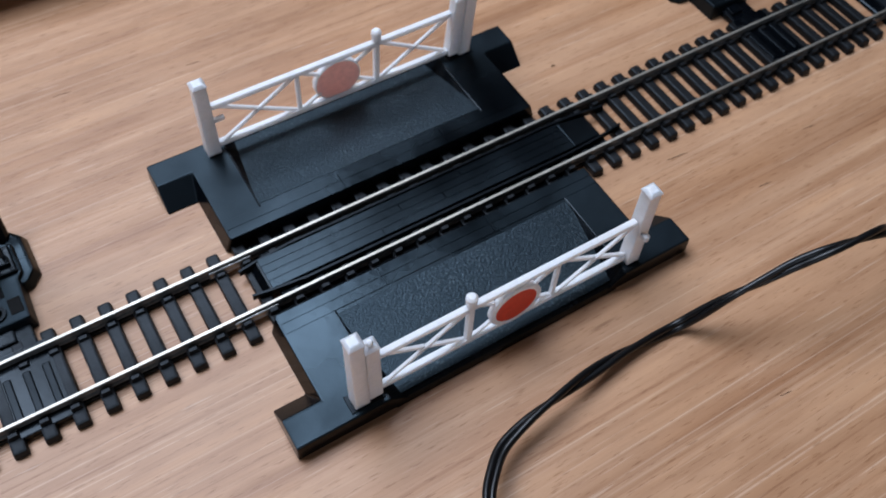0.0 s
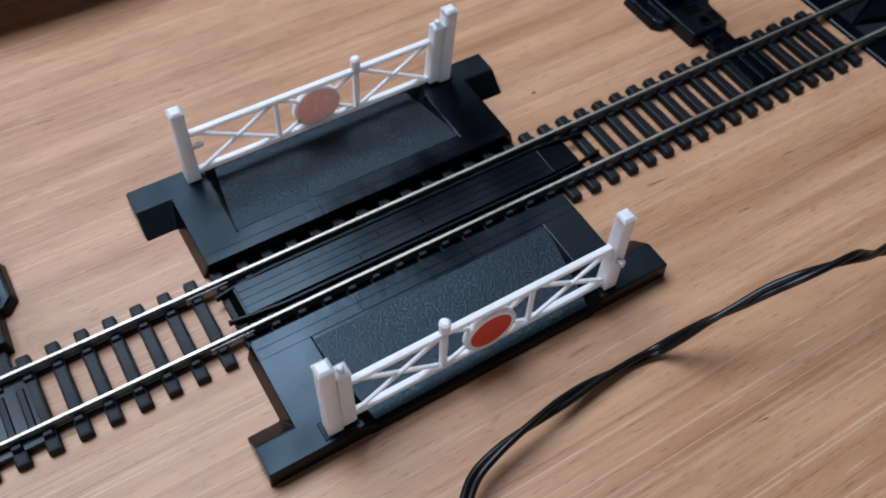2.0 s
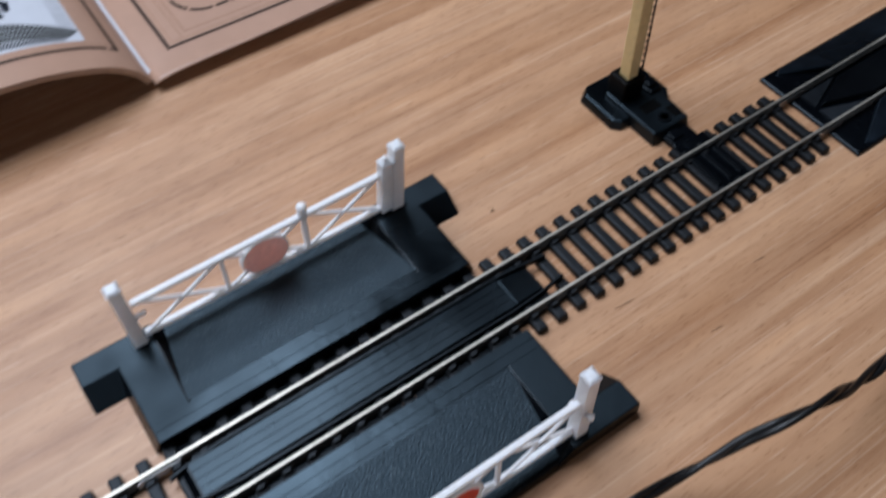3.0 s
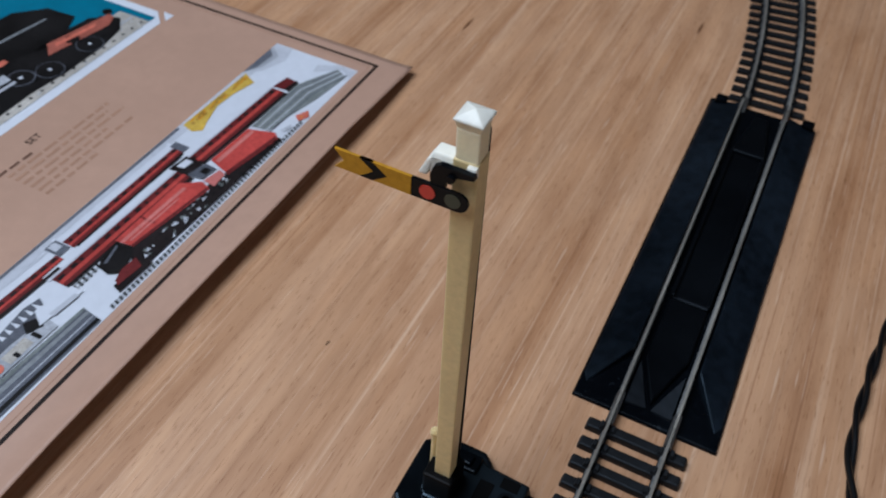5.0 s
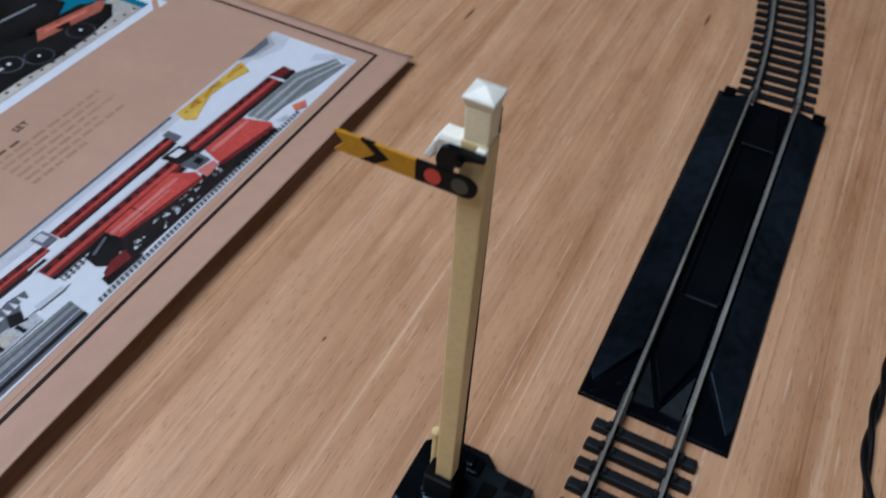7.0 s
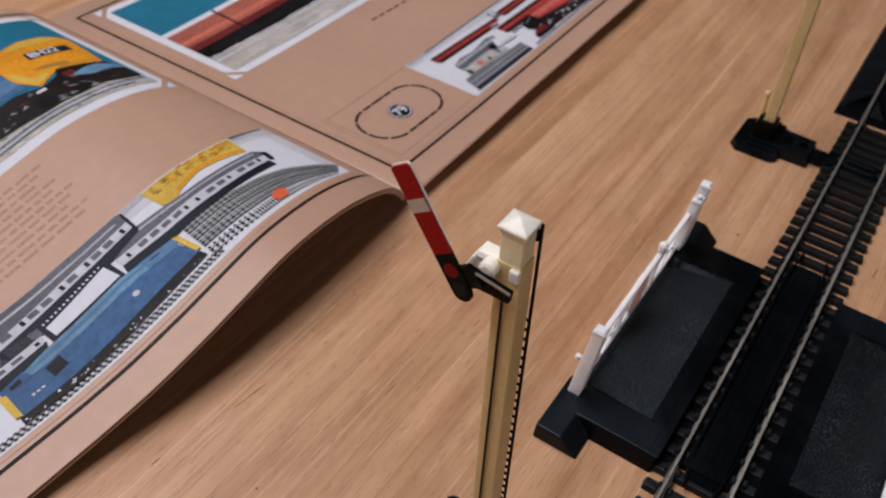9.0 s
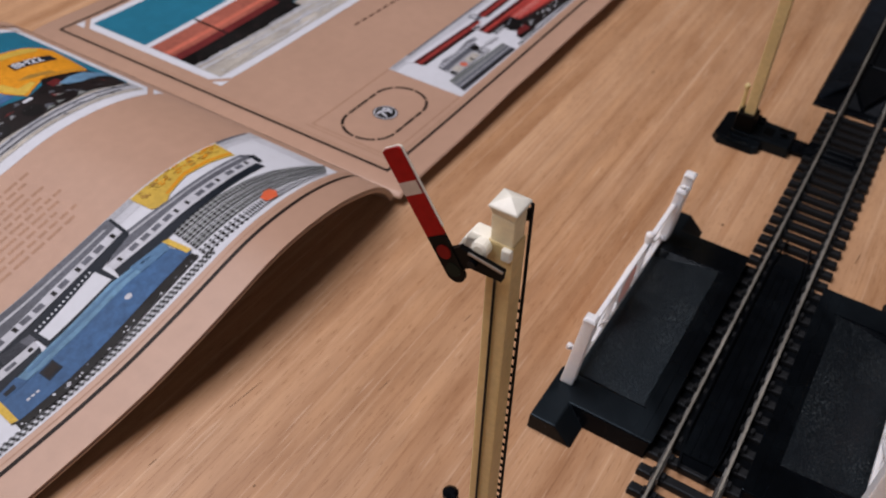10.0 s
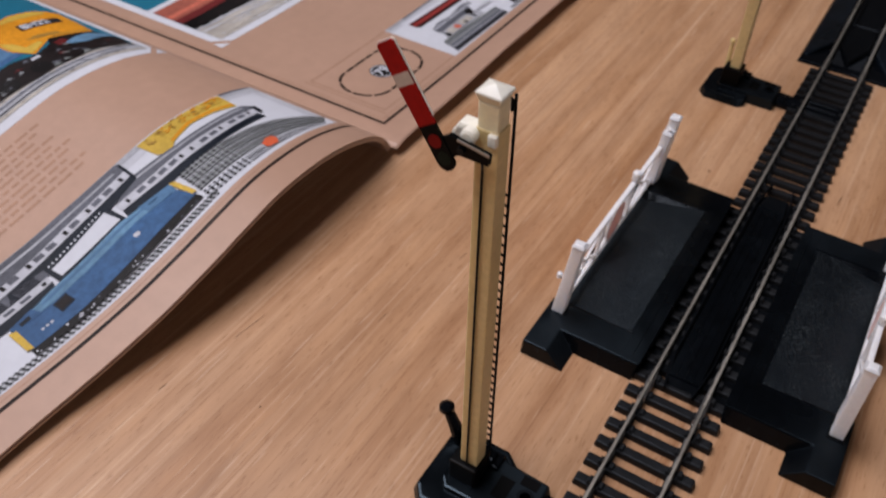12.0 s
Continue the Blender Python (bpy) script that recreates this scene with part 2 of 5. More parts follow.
CABLE = plain("cable_pvc", (0.003, 0.003, 0.0035), 0.36, vary=0.3, scale=150, bump=0.05, spec=0.4)
PAPER = plain("tan_page", (0.415, 0.254, 0.18), 0.45, vary=0.05, scale=60, bump=0.02, coat=0.08, spec=0.35)
PAPER_EDGE = plain("page_edges", (0.56, 0.38, 0.27), 0.6, vary=0.15, scale=150)
INK = {}


def ink(name, colour, vary, scale):
    """A printed colour: a thin, slightly glossy film on the page."""
    INK[name] = plain("ink_" + name, colour, 0.5, vary=vary, scale=scale, bump=0.02, spec=0.14)


ink("white", (0.55, 0.565, 0.61), 0.04, 80)
ink("grey", (0.36, 0.37, 0.4), 0.25, 300)
ink("dark", (0.006, 0.005, 0.005), 0.4, 400)
ink("line", (0.014, 0.008, 0.006), 0.1, 100)
ink("red", (0.42, 0.055, 0.045), 0.25, 200)
ink("signal_red", (0.6, 0.11, 0.045), 0.15, 200)
ink("brick", (0.5, 0.13, 0.085), 0.2, 200)
ink("maroon", (0.12, 0.016, 0.016), 0.3, 200)
ink("blue", (0.035, 0.095, 0.205), 0.3, 120)
ink("teal", (0.007, 0.13, 0.205), 0.12, 40)
ink("yellow", (0.55, 0.36, 0.06), 0.2, 200)
ink("orange", (0.6, 0.24, 0.014), 0.2, 150)
ink("ochre", (0.36, 0.2, 0.04), 0.25, 200)
ink("coach_red", (0.31, 0.09, 0.062), 0.25, 150)
ink("heading", (0.12, 0.06, 0.04), 0.2, 200)
ink("ghost", (0.33, 0.188, 0.122), 0.1, 100)
ink("steel", (0.2, 0.21, 0.22), 0.2, 200)
ink("engine_light", (0.1, 0.21, 0.32), 0.3, 120)
ink("engine_mid", (0.07, 0.16, 0.28), 0.2, 150)
ink("slate", (0.1, 0.105, 0.125), 0.3, 250)
ink("navy", (0.009, 0.013, 0.02), 0.3, 250)
ink("pale", (0.45, 0.46, 0.5), 0.1, 120)
ink("rose", (0.52, 0.16, 0.14), 0.25, 250)
ink("brown", (0.012, 0.008, 0.008), 0.45, 350)
ink("stone", (0.4, 0.37, 0.33), 0.3, 400)
ink("moss", (0.17, 0.185, 0.18), 0.3, 300)
ink("text", (0.36, 0.21, 0.14), 0.15, 300)
# Side walls and ceiling darkened to dim reflections; south wall pale as a bounce.
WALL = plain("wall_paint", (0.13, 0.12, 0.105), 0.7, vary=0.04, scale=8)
WALL_BOUNCE = plain("bounce_wall_paint", (0.55, 0.54, 0.52), 0.7, vary=0.03, scale=8)
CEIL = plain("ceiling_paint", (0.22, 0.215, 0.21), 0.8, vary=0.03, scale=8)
FLOOR = plain("carpet", (0.25, 0.2, 0.16), 0.9, vary=0.2, scale=40)
FRAME = plain("window_paint", (0.8, 0.8, 0.8), 0.4, vary=0.03, scale=20)


# ---- mesh helpers ----
def box(bm, x0, x1, y0, y1, z0, z1, mat=0):
    vs = [bm.verts.new(p) for p in ((x0, y0, z0), (x1, y0, z0), (x1, y1, z0), (x0, y1, z0), (x0, y0, z1), (x1, y0, z1), (x1, y1, z1), (x0, y1, z1))]
    for q in ((0, 3, 2, 1), (4, 5, 6, 7), (0, 1, 5, 4), (1, 2, 6, 5), (2, 3, 7, 6), (3, 0, 4, 7)):
        bm.faces.new([vs[i] for i in q]).material_index = mat
    return vs


def prism(bm, bottom, top, z0, z1, mat=0):
    """A solid between two outlines of the same number of corners."""
    a = [bm.verts.new((x, y, z0)) for x, y in bottom]
    b = [bm.verts.new((x, y, z1)) for x, y in top]
    bm.faces.new(a[::-1]).material_index = mat
    bm.faces.new(b).material_index = mat
    n = len(a)
    for i in range(n):
        bm.faces.new((a[i], a[(i + 1) % n], b[(i + 1) % n], b[i])).material_index = mat


def bevelled(bm, width, segments=2):
    bmesh.ops.recalc_face_normals(bm, faces=bm.faces[:])
    edges = [e for e in bm.edges if len(e.link_faces) == 2 and e.calc_face_angle(0) > 0.5]
    bmesh.ops.bevel(bm, geom=edges, offset=width, offset_type="OFFSET", segments=segments, profile=0.6, affect="EDGES", clamp_overlap=True)
    return bm


def rod(bm, p, q, r, sides=8, mat=0, r2=None):
    p, q = Vector(p), Vector(q)
    up = (q - p).normalized()
    a = up.orthogonal().normalized()
    b = up.cross(a)
    rings = []
    for c, rr in ((p, r), (q, r if r2 is None else r2)):
        rings.append([bm.verts.new(c + rr * (math.cos(k * math.tau / sides) * a + math.sin(k * math.tau / sides) * b)) for k in range(sides)])
    for k in range(sides):
        bm.faces.new((rings[0][k], rings[0][(k + 1) % sides], rings[1][(k + 1) % sides], rings[1][k])).material_index = mat
    bm.faces.new(rings[0][::-1]).material_index = mat
    bm.faces.new(rings[1]).material_index = mat


def bar(bm, p, q, w, d, side=(0, 1, 0)):
    """A square bar from p to q, d thick along side."""
    p, q, s = Vector(p), Vector(q), Vector(side).normalized()
    n = (q - p).cross(s).normalized()
    rings = [[bm.verts.new(c + a * w / 2 * n + e * d / 2 * s) for a, e in ((-1, -1), (1, -1), (1, 1), (-1, 1))] for c in (p, q)]
    for k in range(4):
        bm.faces.new((rings[0][k], rings[0][(k + 1) % 4], rings[1][(k + 1) % 4], rings[1][k]))
    bm.faces.new(rings[0][::-1])
    bm.faces.new(rings[1])


def lathe(bm, profile, centre, axis="z", sides=24, mat=0):
    """Rings of (radius, height) about an axis through centre."""
    rings = []
    for r, h in profile:
        ring = []
        for k in range(sides):
            c, s = r * math.cos(k * math.tau / sides), r * math.sin(k * math.tau / sides)
            p = (c, s, h) if axis == "z" else (c, h, s) if axis == "y" else (h, c, s)
            ring.append(bm.verts.new(Vector(centre) + Vector(p)))
        rings.append(ring)
    for a, b in zip(rings, rings[1:]):
        for k in range(sides):
            bm.faces.new((a[k], a[(k + 1) % sides], b[(k + 1) % sides], b[k])).material_index = mat
    bm.faces.new(rings[0][::-1]).material_index = mat
    bm.faces.new(rings[-1]).material_index = mat


def mesh_of(name, bm, mats):
    bmesh.ops.recalc_face_normals(bm, faces=bm.faces[:])
    bm.transform(Matrix.Scale(C, 4))
    me = bpy.data.meshes.new(name)
    bm.to_mesh(me)
    bm.free()
    for m in mats if isinstance(mats, (list, tuple)) else [mats]:
        me.materials.append(m)
    return me


def part(name, bm, material, parent, label="", at=(0, 0, 0), turn=0.0):
    me = bm if isinstance(bm, bpy.types.Mesh) else mesh_of(name, bm, material)
    ob = new(name, me)
    ob.parent = parent
    ob.matrix_basis = pose(at[0] * C, at[1] * C, at[2] * C, 0, 0, turn)
    return tagged(ob, label)


def thing(name, at, label, category, group="", turn=0.0, kind=""):
    ob = new(name)
    ob.empty_display_size = 0.01
    ob.matrix_basis = pose(at[0] * C, at[1] * C, at[2] * C, 0, 0, turn)
    return tagged(ob, label, category, group, kind)


def smooth(ob):
    for p in ob.data.polygons:
        p.use_smooth = True
    return ob


# ---- the room that closes the place (metres) ----
def slab(name, x0, x1, y0, y1, z0, z1, mat, kind="structure", label="", category=""):
    bm = bmesh.new()
    box(bm, x0 * 100, x1 * 100, y0 * 100, y1 * 100, z0 * 100, z1 * 100)
    return tagged(new(name, mesh_of(name, bm, mat)), label, category, kind=kind)


FZ = -0.75
slab("floor", -2.4, 2.4, -2.4, 2.0, FZ - 0.1, FZ, FLOOR, label="plain brown carpet under the table", category="floor")
# unseen wall, paler than the others to throw light back on the table
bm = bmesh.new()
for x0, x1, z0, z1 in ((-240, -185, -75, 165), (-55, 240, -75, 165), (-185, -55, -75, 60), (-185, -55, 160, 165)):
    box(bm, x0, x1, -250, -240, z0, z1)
tagged(new("wall_south", mesh_of("wall_south", bm, WALL_BOUNCE)), "unseen wall kept pale to bounce fill, with an opening", "wall", kind="structure")
# frame round the added fill lamp; no window is known here
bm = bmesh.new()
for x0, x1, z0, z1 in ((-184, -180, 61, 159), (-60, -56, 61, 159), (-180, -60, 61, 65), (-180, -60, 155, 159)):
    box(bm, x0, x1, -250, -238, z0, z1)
tagged(new("fill_lamp_frame", mesh_of("fill_lamp_frame", bevelled(bm, 0.3), FRAME)), "white frame round the added fill lamp", "window", kind="structure")
slab("wall_north", -2.4, 2.4, 2.0, 2.1, FZ, FZ + 2.4, WALL, label="unseen beige wall darkened to dim its reflections", category="wall")
slab("wall_west", -2.5, -2.4, -2.4, 2.0, FZ, FZ + 2.4, WALL, label="unseen beige wall darkened to dim its reflections", category="wall")
slab("wall_east", 2.4, 2.5, -2.4, 2.0, FZ, FZ + 2.4, WALL, label="unseen beige wall darkened to dim its reflections", category="wall")
RX0, RX1, RY0, RY1 = -108, 42, 27, 147
bm = bmesh.new()
for x0, x1, y0, y1 in ((-240, RX0, -240, 200), (RX1, 240, -240, 200), (RX0, RX1, -240, RY0), (RX0, RX1, RY1, 200)):
    box(bm, x0, x1, y0, y1, 165, 177)
tagged(new("ceiling", mesh_of("ceiling", bm, CEIL)), "unseen ceiling darkened to dim its reflections, with a rooflight", "ceiling", kind="structure")
bm = bmesh.new()
for x0, x1, y0, y1 in ((RX0, RX0 + 2, RY0, RY1), (RX1 - 2, RX1, RY0, RY1), (RX0 + 2, RX1 - 2, RY0, RY0 + 2), (RX0 + 2, RX1 - 2, RY1 - 2, RY1)):
    box(bm, x0, x1, y0, y1, 163.5, 176)
tagged(new("window_1", mesh_of("window_1", bevelled(bm, 0.3), FRAME)), "white painted rooflight frame in the ceiling", "window", kind="structure")


# ---- table ----
def table():
    t = thing("table", (10, 12, 0), "light oak veneer table with straight grain", "table")
    bm = bmesh.new()
    box(bm, -85, 85, -50, 50, -2.6, 0)
    part("tabletop", bevelled(bm, 0.25, 3), WOOD, t)
    for sx in (-1, 1):
        for sy in (-1, 1):
            bm = bmesh.new()
            box(bm, -3, 3, -3, 3, -75, -2.6)
            part("leg", bevelled(bm, 0.3), WOOD, t, at=(sx * 78, sy * 43, 0))
    # open pores and small dents in the veneer
    for x, y, long, wide in ((-5.7, 12.6, 1.5, 0.035), (-8.0, 10.27, 0.1, 0.06), (-9.0, 13.15, 0.35, 0.04), (12.1, -2.07, 0.8, 0.04), (11.0, 2.9, 0.16, 0.1), (20.35, 9.47, 0.22, 0.08), (13.7, -4.2, 0.5, 0.035), (9.5, -9.5, 0.4, 0.03), (16.5, -3.2, 0.5, 0.03), (1.0, 8.6, 0.5, 0.03), (-3.0, 9.3, 0.6, 0.025), (24.5, 7.2, 0.5, 0.03)):
        bm = bmesh.new()
        n = 10
        rim = [(long / 2 * math.cos(k * math.tau / n), wide / 2 * math.sin(k * math.tau / n) * (1 + 0.35 * math.cos(3 * k))) for k in range(n)]
        prism(bm, rim, [(0.9 * a, 0.9 * b) for a, b in rim], 0.0, 0.005)
        part("pore", bm, PORE, t, at=(x - 10, y - 12, 0), turn=-6)


table()

# ---- track ----
GAUGE, RAIL_TOP, PITCH = 0.86, 0.49, 0.745


def sleeper_mesh(half=0.19, top=0.25, end=1.49):
    bm = bmesh.new()
    e = half - 0.025
    f = end - 0.04
    prism(bm, [(-half, -end), (half, -end), (half, end), (-half, end)], [(-e, -f), (e, -f), (e, f), (-e, f)], 0, top)
    bevelled(bm, 0.06, 2)
    for s in (-1, 1):
        for o in (-0.16, 0.16):
            y = s * GAUGE + o
            prism(bm, [(-0.14, y - 0.07), (0.14, y - 0.07), (0.14, y + 0.07), (-0.14, y + 0.07)], [(-0.1, y - 0.045), (0.1, y - 0.045), (0.1, y + 0.045), (-0.1, y + 0.045)], top, 0.34 if o * s < 0 else 0.4)
    return mesh_of("sleeper", bm, SLEEPER)


def bearer_mesh():
    """The short webs under the rails that tie the sleepers to one another."""
    bm = bmesh.new()
    box(bm, -PITCH / 2, PITCH / 2, -0.11, 0.11, 0.0, 0.13)
    return mesh_of("web", bm, SLEEPER)


RAIL_SECTION = [(-0.085, 0.2), (0.085, 0.2), (0.085, 0.235), (0.025, 0.26), (0.025, 0.40), (0.045, 0.425), (0.045, 0.475), (0.035, RAIL_TOP), (-0.035, RAIL_TOP), (-0.045, 0.475), (-0.045, 0.425), (-0.025, 0.40), (-0.025, 0.26), (-0.085, 0.235)]
SLEEPER_MESH, THIN_SLEEPER, WEB_MESH = sleeper_mesh(), sleeper_mesh(0.17, 0.19, 1.58), bearer_mesh()


def rail_along(points):
    """The rail's section carried along a line of (x, y, heading)."""
    bm = bmesh.new()
    rings = []
    for x, y, h in points:
        n = Vector((-math.sin(h), math.cos(h), 0))
        rings.append([bm.verts.new(Vector((x, y, 0)) + n * u + Vector((0, 0, z))) for u, z in RAIL_SECTION])
    k = len(RAIL_SECTION)
    for a, b in zip(rings, rings[1:]):
        for i in range(k):
            f = bm.faces.new((a[i], b[i], b[(i + 1) % k], a[(i + 1) % k]))
            f.material_index = 0 if i in (6, 7, 8) else 1
    bm.faces.new(rings[0])
    bm.faces.new(rings[-1][::-1])
    return bm


def straight_track(x0, x1, first, count, closer, side, label):
    """Sleepers from first on, each a little closer to the one before."""
    t = thing("straight_track", (x0, 0, 0), label, "model track", "model railway track")
    for s in (-1, 1):
        part("rail", rail_along([(0, s * GAUGE, 0), (x1 - x0, s * GAUGE, 0)]), [RAIL, RAIL_SIDE], t, "nickel silver rail")
    places = [first + PITCH * k - closer * k * k for k in range(count)]
    for x, after in zip(places, places[1:] + [None]):
        part("sleeper", SLEEPER_MESH, None, t, at=(x - x0, side + random.uniform(-0.01, 0.01), 0))
        for s in (-1, 1):
            if after is not None:
                part("web", WEB_MESH, None, t, at=((x + after) / 2 - x0, s * GAUGE, 0))
    return t


straight_track(-17.9, -1.12, -17.065, 22, 0.0, -0.05, "straight model railway track with black plastic sleepers")
straight_track(-1.1, 22.14, -0.68, 32, 0.00105, -0.02, "straight model railway track running through the crossing")


def curved_track(x0, heading, radius, length, label):
    t = thing("curved_track", (x0, 0, 0), label, "model track", "model railway track", turn=math.degrees(heading))
    for s in (-1, 1):
        pts = []
        for k in range(33):
            a = length * k / 32 / radius
            r = radius - s * GAUGE
            pts.append((r * math.sin(a), radius - r * math.cos(a), a))
        part("rail", rail_along(pts), [RAIL, RAIL_SIDE], t, "nickel silver rail")
    d = 0.35
    while d < length:
        a = d / radius
        part("sleeper", THIN_SLEEPER, None, t, at=(radius * math.sin(a), radius - radius * math.cos(a), 0), turn=math.degrees(a))
        for s in (-1, 1):
            r = radius - s * GAUGE
            a2 = (d + PITCH / 2) / radius
            if d + PITCH < length:
                part("web", WEB_MESH, None, t, at=(r * math.sin(a2), radius - r * math.cos(a2), 0), turn=math.degrees(a2))
        d += PITCH
    return t


curved_track(39.3, radians(2.4), 70.0, 20.0, "curved model railway track with black plastic sleepers")


# ---- level crossing ----
def gate_post(bm, x, y, z0, z1, w=0.2):
    prism(bm, [(x - w, y - w), (x + w, y - w), (x + w, y + w), (x - w, y + w)], [(x - w * 0.9, y - w * 0.9), (x + w * 0.9, y - w * 0.9), (x + w * 0.9, y + w * 0.9), (x - w * 0.9, y + w * 0.9)], z0, z1 - 0.1)
    a = w * 1.1
    prism(bm, [(x - a, y - a), (x + a, y - a), (x + a, y + a), (x - a, y + a)], [(x - a * 0.55, y - a * 0.55), (x + a * 0.55, y - a * 0.55), (x + a * 0.55, y + a * 0.55), (x - a * 0.55, y + a * 0.55)], z1 - 0.1, z1)


def crossing_ramp(turn, slip, lean):
    """One side of the crossing, origin on the track's centre line in the middle of the crossing, road towards +y."""
    t = thing("crossing_ramp", (4.1, 0, 0), "black plastic level crossing ramp with white gate", "model ramp", "level crossing ramps", turn)
    D = 0.6

    def leant(bm, share=1.0):
        for v in bm.verts:
            v.co.y -= share * lean * max(0.0, v.co.z - D) / 2.9
        return bm

    for s, i in ((-1, 3.73), (1, 3.46)):
        # the level flank beside the road, with its ear: sloping towards the track, upright on the outside
        bot = [(i - 0.02, 1.42), (5.1, 1.42), (5.1, 3.38), (5.98, 3.38), (5.98, 4.85), (i - 0.8, 4.85)]
        top = [(i, 1.36), (4.9, 1.36), (4.9, 4.0), (5.95, 4.0), (5.95, 4.83), (i - 0.02, 4.83)]
        bm = bmesh.new()
        prism(bm, [(s * x, y) for x, y in bot], [(s * x, y) for x, y in top], 0, D)
        bevelled(bm, 0.05, 2)
        bm.normal_update()
        for f in bm.faces:
            # top gets the lit plastic, sides and road slope the darker one as shade
            f.material_index = 1 if f.normal.z < 0.6 or f.normal.x * s < -0.12 and f.calc_center_median().y > 1.6 else 0
        part("flank", bm, [PLANK, BLACK], t)
    bm = bmesh.new()
    box(bm, -3.72, 3.45, 1.36, 2.08, 0.12, D - 0.012)
    part("sill", bm, PLANK, t)
    bm = bmesh.new()
    vs = [bm.verts.new(p) for p in ((-3.74, 2.08, D), (3.48, 2.08, D), (3.3, 4.68, 0.33), (-3.5, 4.68, 0.33), (-3.74, 2.08, 0.05), (3.48, 2.08, 0.05), (3.3, 4.68, 0.0), (-3.5, 4.68, 0.0))]
    for q in ((0, 1, 2, 3), (7, 6, 5, 4), (3, 2, 6, 7), (1, 5, 6, 2), (0, 3, 7, 4), (0, 4, 5, 1)):
        bm.faces.new([vs[i] for i in q])
    part("road", bm, ROAD, t, "rough black road surface")
    bm = bmesh.new()
    edge = [(4.682, 0.0), (4.682, 0.328), (4.74, 0.31), (4.8, 0.24), (4.84, 0.16), (4.86, 0.0)]
    ends = [[bm.verts.new((x, y, z)) for y, z in edge] for x in (-3.5, 3.3)]
    bm.faces.new(ends[0])
    bm.faces.new(ends[1][::-1])
    for k in range(len(edge)):
        j = (k + 1) % len(edge)
        bm.faces.new((ends[0][k], ends[1][k], ends[1][j], ends[0][j]))
    part("lip", bm, BLACK, t)
    for y0, y1 in ((1.36, 1.665), (1.672, 1.97)):
        for x0, x1 in ((-4.86, -1.412), (-1.405, 1.953), (1.96, 4.86)):
            bm = bmesh.new()
            box(bm, x0, x1, y0, y1, D - 0.05, D + 0.012)
            part("plank", bevelled(bm, 0.006, 1), PLANK, t)
    for x, name in ((-4.08, "latch_post"), (4.3 - slip, "hanging_post")):
        bm = bmesh.new()
        gate_post(bm, x, 4.45, D - 0.02, 3.58)
        part(name, leant(bevelled(bm, 0.03, 2)), WHITE, t)
    for x0, x1 in ((-4.35, -3.78), (3.62 - slip, 4.7 - slip)):
        bm = bmesh.new()
        box(bm, x0 + 0.08, x1 - 0.08, 4.2, 4.7, D - 0.02, D + 0.03)
        part("socket", bevelled(bm, 0.015, 1), BLACK_GLOSS, t)
    g = new("gate")
    g.parent = t
    g.matrix_basis = pose(-slip * C, 0, 0)
    gy, zt, zb = 4.45, 2.40, 0.83
    bm = bmesh.new()
    gate_post(bm, 3.92, gy, 0.72, 3.1, 0.19)
    lathe(bm, [(0.06, 0), (0.1, 0.05), (0.1, 0.12), (0.05, 0.17)], (3.92, gy, 3.08), sides=10)
    part("heel_post", leant(bevelled(bm, 0.025, 1)), WHITE, g)
    for z, w in ((zt, 0.17), (zb, 0.19)):
        bm = bmesh.new()
        bar(bm, (-3.85 + slip, gy, z), (3.75, gy, z), w, 0.17)
        part("gate_rail", leant(bevelled(bm, 0.03, 2), 0.6), WHITE, g)
    for x0, x1 in ((-3.8, -1.3), (-1.3, 1.25), (1.25, 3.75)):
        for a, b in ((zt, zb), (zb, zt)):
            # the middle bay's braces stop at the disc
            for f0, f1 in ((0.0, 0.27), (0.73, 1.0)) if x0 == -1.3 else ((0.0, 1.0),):
                y = gy + (0.02 if a > b else -0.02)
                bm = bmesh.new()
                bar(bm, (x0 + (x1 - x0) * f0, y, a + (b - a) * f0), (x0 + (x1 - x0) * f1, y, a + (b - a) * f1), 0.1, 0.08)
                part("brace", leant(bm, 0.6), WHITE, g)
    bm = bmesh.new()
    bar(bm, (-1.3, gy, zb), (-1.3, gy, zt), 0.12, 0.13)
    part("strut", leant(bevelled(bm, 0.02, 1), 0.6), WHITE, g)
    bm = bmesh.new()
    bar(bm, (1.25, gy, zb), (1.25, gy, zt + 0.1), 0.15, 0.15)
    lathe(bm, [(0.1, 0), (0.14, 0.1), (0.14, 0.22), (0.15, 0.28), (0.15, 0.38), (0.09, 0.45)], (1.25, gy, zt + 0.05), sides=12)
    part("finial_post", leant(bm, 0.6), WHITE, g)
    bm = bmesh.new()
    bar(bm, (-3.98, gy - 0.2, 2.05), (-3.6, gy - 0.2, 2.05), 0.13, 0.1)
    part("catch", leant(bm, 0.6), WHITE, g)
    bm = bmesh.new()
    bar(bm, (-4.0, gy + 0.15, 1.95), (-4.03, gy + 0.32, 1.95), 0.12, 0.12, (1, 0, 0))
    lathe(bm, [(0.03, -0.1), (0.09, -0.08), (0.09, 0.08), (0.03, 0.1)], (-4.04, gy + 0.34, 1.97), "z", 8)
    part("hook", leant(bm), WHITE, t)
    bm = bmesh.new()
    bar(bm, (3.9, gy - 0.02, 2.72), (4.4, gy - 0.02, 2.72), 0.14, 0.16)
    lathe(bm, [(0.05, 0), (0.11, 0.03), (0.11, 0.12), (0.05, 0.16)], (4.15, gy - 0.12, 2.95), sides=8)
    part("hinge", leant(bm), WHITE, g)
    bm = bmesh.new()
